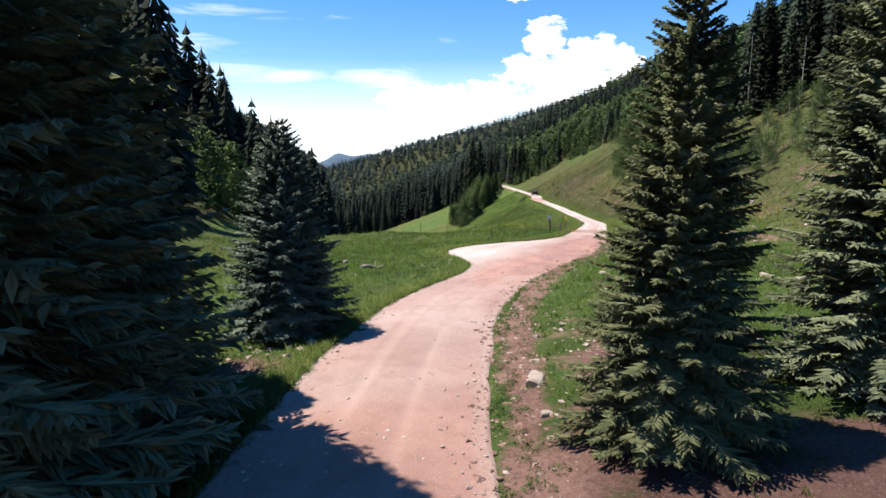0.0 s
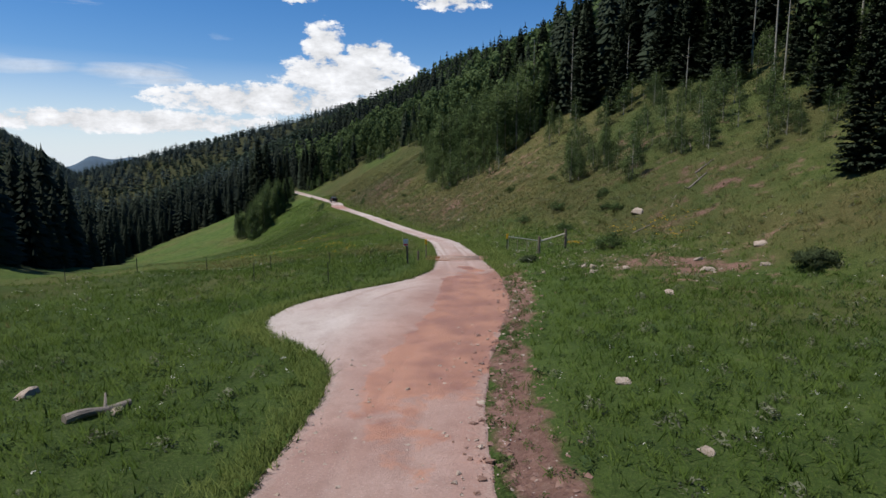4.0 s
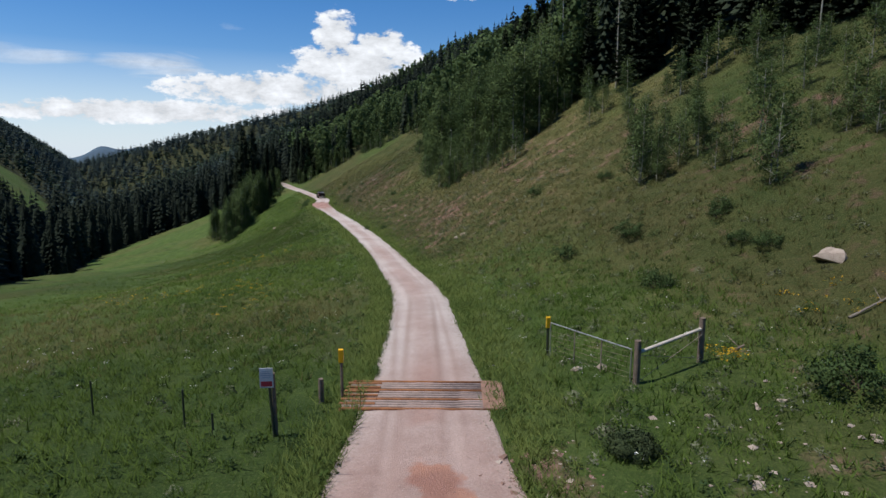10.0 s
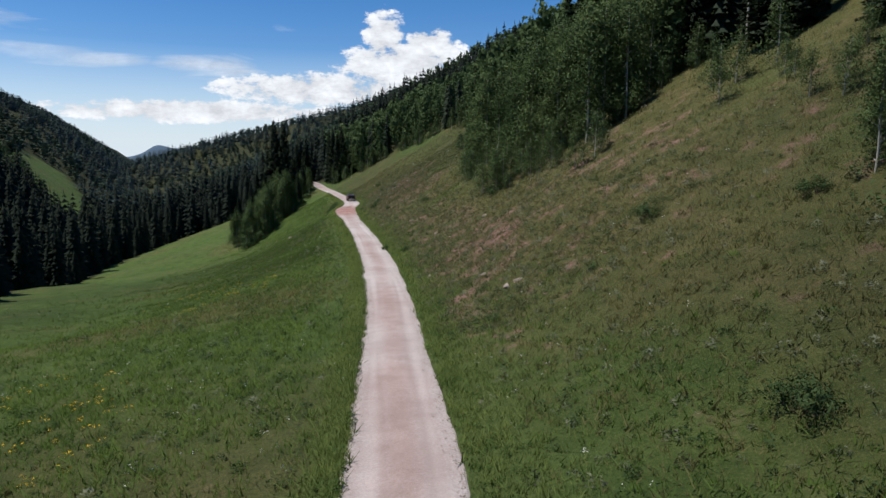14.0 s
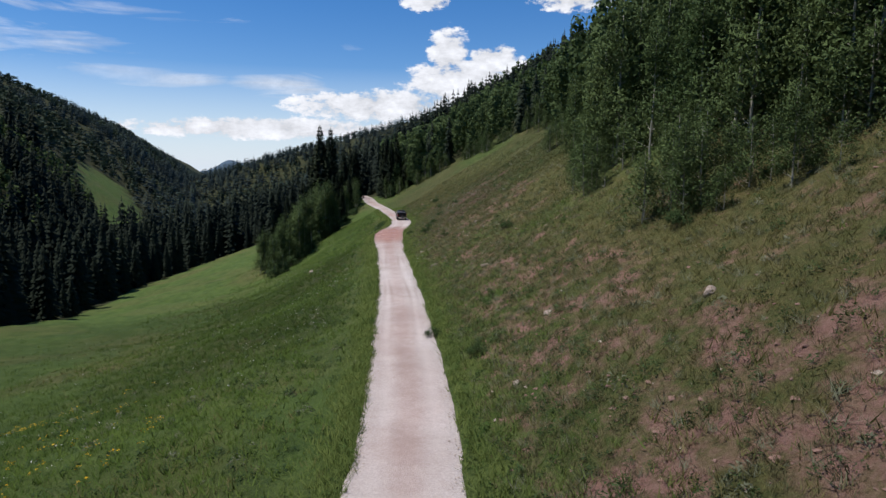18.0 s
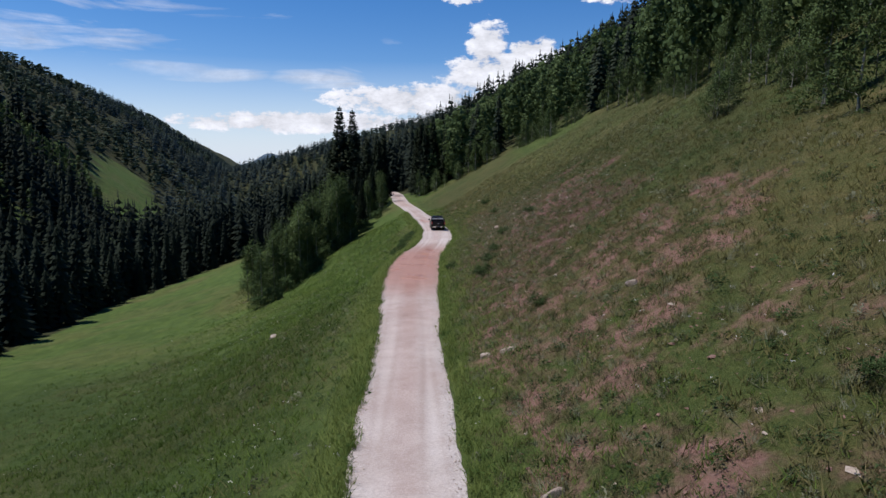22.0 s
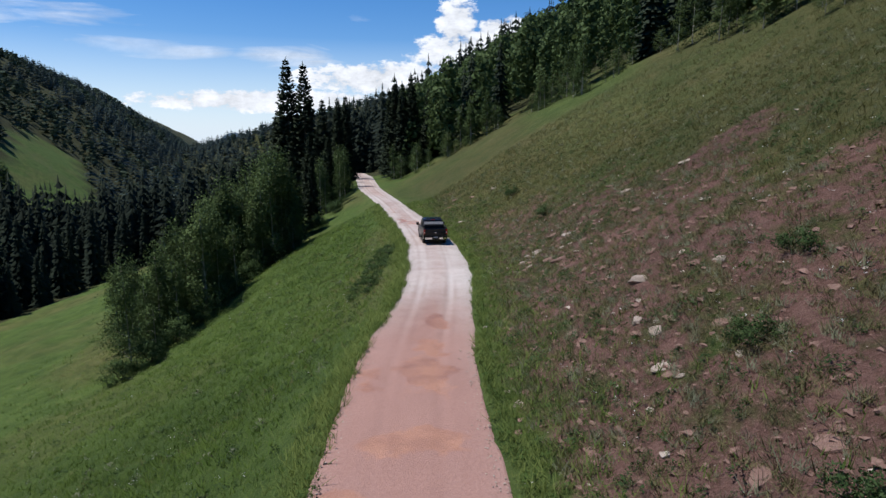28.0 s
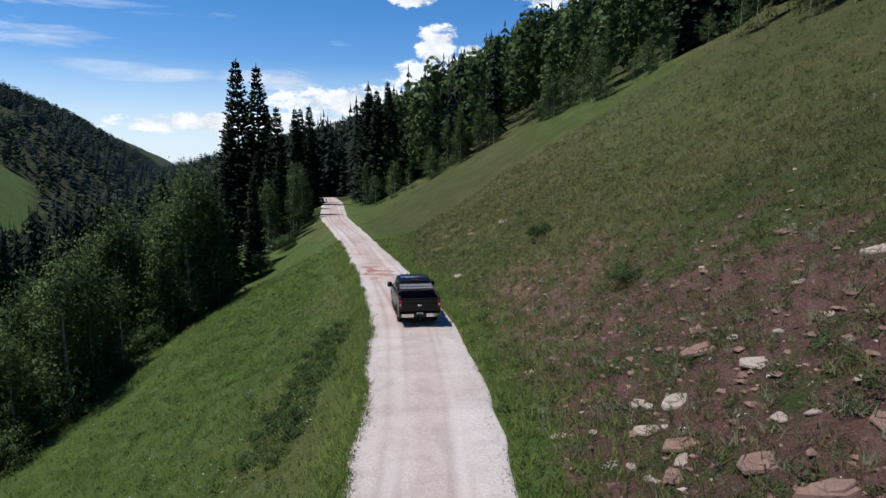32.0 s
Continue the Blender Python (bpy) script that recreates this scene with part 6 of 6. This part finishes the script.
def build_grass():
    x, y, r = open_spots(120000, 1)
    soil = soil_amount(x, y)
    ok = (r.uniform(0, 1, len(x)) > soil * 1.1) & (in_woods(x, y) < 0.5) & ~on_road(x, y) & (r.uniform(0, 1, len(x)) > verge_amount(x, y) * 1.2)
    x, y = keep(x, y, ok)
    dry = dry_amount(x, y) + r.normal(0, 0.15, len(x)) > 0.5
    rows = rows_at(x, y, r, 0.15, 0.36, (0.8, 1.4), 5)
    lush, rough = merge("meadow_grass", TUFTS, rows[~dry], BLADES), merge("dry_grass", TUFTS, rows[dry], DRY_BLADES)
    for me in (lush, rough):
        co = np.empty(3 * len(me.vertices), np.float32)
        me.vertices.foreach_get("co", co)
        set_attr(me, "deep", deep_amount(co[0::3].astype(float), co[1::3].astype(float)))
    tagged(new("meadow_grass", lush), "lush green meadow grass along the road", "grass", kind="stuff")
    tagged(new("dry_grass", rough), "drier olive grass on the hillside", "grass", kind="stuff")
    # bright verge grass
    y = r.uniform(8, 262, 30000)
    a, b = edges(y)
    side = r.uniform(0, 1, len(y)) < 0.5
    d = np.abs(r.normal(0, 1, len(y)))
    x = np.where(side, a - d * 0.6, b + 0.1 + d * np.where(y > 60, 1.5, 0.7))
    ok = ~on_road(x, y) & ((y > 55) | side)
    x, y = keep(x, y, ok)
    tagged(new("verge_grass", merge("verge_grass", TUFTS, rows_at(x, y, r, 0.16, 0.36, (0.7, 1.3), 5), VERGE_BLADES)), "bright green grass along the road's edge", "grass", kind="stuff")
    # weedy verge
    y = r.uniform(8, 262, 5200)
    a, b = edges(y)
    side = r.uniform(0, 1, len(y)) < 0.5
    d = np.abs(r.normal(0, 0.45, len(y)))
    x = np.where(side, a - d + 0.05, b + d * 1.8 + 0.1)
    rows = rows_at(x, y, r, 0.16, 0.36, (0.7, 1.2), 4)
    tagged(new("verge_herbs", merge("verge_herbs", HERBS, rows, WEED)), "leafy green weeds along the road's edge", "weeds", kind="stuff")
    # herbs over the open ground, thick on the scree
    x, y, r = open_spots(15000, 3, left=22, right=34)
    ok = (in_woods(x, y) < 0.5) & ~on_road(x, y) & (r.uniform(0, 1, len(x)) > 1.4 * soil_amount(x, y))
    x, y = keep(x, y, ok)
    grey = r.uniform(0, 1, len(x)) < np.where(x > along(_cx, y), 0.45, 0.15)
    rows = rows_at(x, y, r, 0.18, 0.55, (0.7, 1.2), 4)
    tagged(new("herbs", merge("herbs", HERBS, rows[~grey], SHRUB)), "green herbs and low forbs on the open ground", "herbs", kind="stuff")
    tagged(new("sage_herbs", merge("sage_herbs", HERBS, rows[grey], SAGE)), "grey-green sage tufts on the open ground", "herbs", kind="stuff")
    y = np.concatenate([r.uniform(92, 258, 11500), r.uniform(183, 228, 1500)])
    x = edges(y)[1] + np.abs(r.normal(0, 1, len(y))) * 9 + 0.8
    ok = r.uniform(0, 1, len(x)) < 0.25 + 0.6 * soil_amount(x, y)
    x, y = keep(x, y, ok)
    grey = r.uniform(0, 1, len(x)) < 0.5
    rows = rows_at(x, y, r, 0.12, 0.40, (0.8, 1.4), 4)
    tagged(new("scree_herbs", merge("scree_herbs", HERBS, rows[~grey], SHRUB)), "green tufts among the red scree", "herbs", kind="stuff")
    tagged(new("scree_sage", merge("scree_sage", BUNCH, rows[grey], SAGE)), "grey-green tufts among the red scree", "herbs", kind="stuff")
    # bushy dark weeds, well apart
    y = r.uniform(95, 256, 1500)
    x = edges(y)[1] + 1.2 + r.uniform(0, 1, len(y)) ** 1.3 * 17
    ok = (value_noise(x, y, 6, 93, 2) > -0.12) & (in_woods(x, y) < 0.5)
    x, y = keep(x, y, ok)
    tagged(new("scree_weeds", merge("scree_weeds", [herb_template(90 + i, 90, 0.62, 0.8, 0.085) for i in range(4)], rows_at(x, y, r, 0.28, 0.62, (0.8, 1.3), 4), SHRUB)), "bushy dark green weeds on the red bank", "weeds", kind="stuff")
    # thin olive tufts all over the scree
    y = np.concatenate([r.uniform(95, 185, 8500), r.uniform(183, 258, 7000)])
    x = edges(y)[1] + np.abs(r.normal(0, 1, len(y))) * 9 + 0.8
    ok = r.uniform(0, 1, len(x)) < 0.35 + soil_amount(x, y)
    x, y = keep(x, y, ok)
    tagged(new("scree_tufts", merge("scree_tufts", BUNCH, rows_at(x, y, r, 0.12, 0.34, (0.9, 1.6), 4), TWIGGY)), "thin olive tufts among the red scree", "grass", kind="stuff")
    # flowers
    x, y, r = open_spots(5200, 5, left=30, right=22)
    ok = (in_woods(x, y) < 0.5) & (value_noise(x, y, 9, 91, 2) > 0.12)
    x, y = keep(x, y, ok)
    rows = rows_at(x, y, r, 0.07, 0.14, (0.8, 1.2), 4, -0.2)
    tagged(new("white_flowers", merge("white_flowers", [herb_template(30 + i, 5, 1.2, 0.8, 0.26) for i in range(4)], rows, WHITE_PETAL)), "small white wild flowers in the grass", "flowers", kind="stuff")
    spots = [(11.9, 131, 4), (11, 87.2, 2.5), (8.5, 134, 4), (11.2, 91.8, 2.5), (30.9, 63.1, 2.2), (30.7, 57.2, 1.8), (15, 125, 3), (6, 96, 3), (24.6, 61.6, 0.5), (12, 120, 3), (2.0, 101, 3), (33, 60.5, 2)]
    p = np.array([spots[i % len(spots)] for i in range(260)])
    x, y = p[:, 0] + r.normal(0, 1, 260) * p[:, 2] * 0.5, p[:, 1] + r.normal(0, 1, 260) * 0.8 * p[:, 2]
    rows = rows_at(x, y, r, 0.12, 0.24, (0.8, 1.3), 4, -0.30)
    tagged(new("yellow_flowers", merge("yellow_flowers", [herb_template(40 + i, 7, 1.0, 0.7, 0.22) for i in range(4)], rows, YELLOW)), "yellow wild flowers in the meadow", "flowers", kind="stuff")


def build_stones():
    r = np.random.default_rng(9)
    # scree
    y = np.concatenate([r.uniform(92, 183, 10000), r.uniform(183, 258, 15000)])
    d = np.abs(r.normal(0, 1, 25000)) * 9 + 0.6
    x = edges(y)[1] + d
    ok = r.uniform(0, 1, len(x)) < soil_amount(x, y) * 1.3
    x, y = keep(x, y, ok)
    size = 0.022 + np.where(y < 183, 0.09, 0.13) * r.uniform(0, 1, len(x)) ** 6
    rows = np.stack([x, y, ground_at(x, y), size, r.uniform(0.9, 1.6, len(x)), r.uniform(0, 6.28, len(x)), r.integers(0, 6, len(x))], -1)
    red = r.uniform(0, 1, len(x)) < 0.93
    tagged(new("red_scree", merge("red_scree", STONES, rows[red], RED_ROCK)), "broken red sandstone scattered on the bank", "stones", kind="stuff")
    tagged(new("pale_scree", merge("pale_scree", STONES, rows[~red], ROCK)), "pale stones scattered on the red bank", "stones", kind="stuff")
    # rubble ridges beside the road's first stretch
    y = r.uniform(8, 60, 4600)
    a, b = edges(y)
    x = np.where(r.uniform(0, 1, len(y)) < 0.72, b + 0.6 + r.normal(0, 0.6, len(y)), np.where(y < 27, a - 0.7 + r.normal(0, 0.7, len(y)), b + 0.5))
    size = 0.025 + 0.10 * r.uniform(0, 1, len(x)) ** 6
    rows = np.stack([x, y, ground_at(x, y), size, r.uniform(0.9, 1.5, len(x)), r.uniform(0, 6.28, len(x)), r.integers(0, 6, len(x))], -1)
    red = r.uniform(0, 1, len(x)) < 0.82
    tagged(new("red_rubble", merge("red_rubble", STONES, rows[red], RED_ROCK)), "red rubble heaped along the roadside", "stones", kind="stuff")
    tagged(new("pale_rubble", merge("pale_rubble", STONES, rows[~red], ROCK)), "pale rubble heaped along the roadside", "stones", kind="stuff")
    # pale stones strewn over the grass of three stony patches
    spots = [(-7.3, 20.0, 1.4, 2.0), (4.9, 21.0, 1.2, 3.0), (25.0, 51.5, 3.2, 3.6), (22.0, 55.5, 1.6, 2.0), (8.0, 20.5, 1.5, 2.5)]
    p = np.array([spots[i % 5] for i in range(600)])
    x, y = p[:, 0] + r.normal(0, 1, 600) * p[:, 2], p[:, 1] + r.normal(0, 1, 600) * p[:, 3]
    x, y = keep(x, y, ~on_road(x, y))
    size = 0.03 + 0.11 * r.uniform(0, 1, len(x)) ** 4
    rows = np.stack([x, y, ground_at(x, y) + 0.02, size, r.uniform(0.9, 1.5, len(x)), r.uniform(0, 6.28, len(x)), r.integers(0, 6, len(x))], -1)
    tagged(new("strewn_stones", merge("strewn_stones", STONES, rows, ROCK)), "pale stones strewn in the roadside grass", "stones", kind="stuff")
    # loose gravel on the road and thrown to its edges
    y = np.concatenate([r.uniform(6, 45, 2600), r.uniform(45, 262, 9000)])
    a, b = edges(y)
    u = np.where(np.arange(len(y)) < 2600, r.uniform(0.04, 0.96, len(y)), np.where(r.uniform(0, 1, len(y)) < 0.5, np.abs(r.normal(0, 0.05, len(y))), 1 - np.abs(r.normal(0, 0.07, len(y)))))
    x = a + (b - a) * u
    size = np.where(np.arange(len(y)) < 2600, 0.010 + 0.065 * r.uniform(0, 1, len(y)) ** 6, 0.008 + 0.026 * r.uniform(0, 1, len(y)) ** 2)
    rows = np.stack([x, y, along(_rz, y) + 0.03, size, r.uniform(0.9, 1.4, len(x)), r.uniform(0, 6.28, len(x)), r.integers(0, 6, len(x))], -1)
    tagged(new("loose_gravel", merge("loose_gravel", STONES, rows, ROCK)), "loose pale gravel along the road", "gravel", kind="stuff")


build_grass()
build_stones()


def bush_mesh(seed, radius, height, leaves, leaf):
    """A rounded shrub: stems from one foot and leaf sprays round their ends."""
    r = np.random.default_rng(seed)
    co, tri, out = [], [], []
    ends = []
    for k in range(26):
        a, d = r.uniform(0, 6.28), radius * math.sqrt(r.uniform(0, 1))
        ends.append(np.array((d * math.cos(a), d * math.sin(a), height * r.uniform(0.3, 1.0) * (1 - 0.6 * (d / radius) ** 2))))
    for i in range(leaves):
        p = ends[i % 26] + r.normal(0, 1, 3) * (radius * 0.16, radius * 0.16, height * 0.13)
        p[2] = max(p[2], 0.03)
        u, v = r.normal(0, 1, 3), r.normal(0, 1, 3)
        u, v = u / np.linalg.norm(u) * leaf * r.uniform(0.7, 1.4), v / np.linalg.norm(v) * leaf * r.uniform(0.4, 0.9)
        b = len(co)
        co += [p - u, p + v, p + u, p - v]
        o = (p - ends[i % 26]) / (radius * 0.2) + np.array((p[0] / radius, p[1] / radius, 0.2 + p[2] / height)) + r.normal(0, 0.2, 3)
        out += [o, o, o, o]
        tri += [(b, b + 1, b + 2), (b, b + 2, b + 3)]
    co, out = np.array(co), np.array(out)
    leaves_me, stems = bpy.data.meshes.new("foliage"), bmesh.new()
    fill(leaves_me, co, face_out(co, np.array(tri), out))
    lit_from(leaves_me, out)
    for e in ends[:12]:
        stems = tube((0, 0, -0.1), tuple(e * 0.92), 0.02, 0.008, 5, stems)
    return leaves_me, stems


def bushes(name, label, group, seed, radius, height, leaves, leaf, mat, spots):
    leaves_me, stems = bush_mesh(seed, radius, height, leaves, leaf)
    leaves_me.materials.append(mat)
    root = tagged(new(name), label, "shrub", group)
    new("foliage", leaves_me).parent = root
    part("stem", stems, BARK, root)
    for i, (x, y, s) in enumerate(spots):
        ob = root if i == 0 else copy_thing(root, Matrix())
        stand(ob, x, y, s, 1.7 * i, 0.03)


bushes("juniper_bush", "spreading dark green juniper on the stony bank", "junipers", 1, 1.5, 1.25, 7000, 0.065, JUNIPER, [(7.4, 22.6, 1.0), (28.5, 44.0, 0.75), (19.0, 58.5, 0.4)])
bushes("leafy_shrub", "low leafy green shrub on the hillside", "hillside shrubs", 2, 0.8, 0.9, 1900, 0.042, SHRUB,
       [(25.7, 58.2, 1.3), (32.2, 77, 1.1), (29.7, 79.8, 1.0), (34.8, 72.8, 0.7), (33.7, 68.6, 0.8), (29.2, 70.6, 1.0), (35.3, 73.2, 0.8), (43.8, 237.0, 1.0), (43.0, 224.5, 0.9), (39.2, 128.5, 0.9), (28.6, 133, 0.6), (37.6, 152, 0.7), (35.6, 185.5, 0.9), (36.4, 188.4, 0.8),
        (38.2, 193.6, 0.8), (33.4, 191.0, 0.7), (35.0, 169.0, 0.6), (41.0, 196.0, 0.8), (34.5, 181.5, 0.9), (29.9, 128.0, 0.6), (36.0, 96.0, 0.9), (38.0, 88.0, 0.8), (33.5, 70.0, 0.7)])
bushes("willow_bush", "bushy grey-green willow at the foot of the bank", "bank willows", 3, 1.7, 2.3, 3200, 0.08, SHRUB,
       [(9.5, 238, 1.0), (11.0, 242, 1.1), (12.6, 246, 1.0), (14.2, 250, 1.2), (16.2, 254, 1.0), (18.0, 258, 1.0), (20.5, 261.5, 0.9), (23.4, 268, 0.9), (25.6, 274, 0.8), (8.4, 244, 1.1), (11.2, 250, 1.2), (7.6, 236, 0.9)])
bushes("snowberry_bush", "low dark leafy thicket on the grass slope below the road", "slope thickets", 4, 0.75, 0.42, 1100, 0.045, SHRUB,
       [(32.0 - 0.28 * k, 233 - 1.5 * k, 0.9 + 0.25 * math.sin(k * 2.1)) for k in range(9)] + [(31.1 - 0.3 * k, 233.5 - 1.4 * k, 0.8) for k in range(9)])
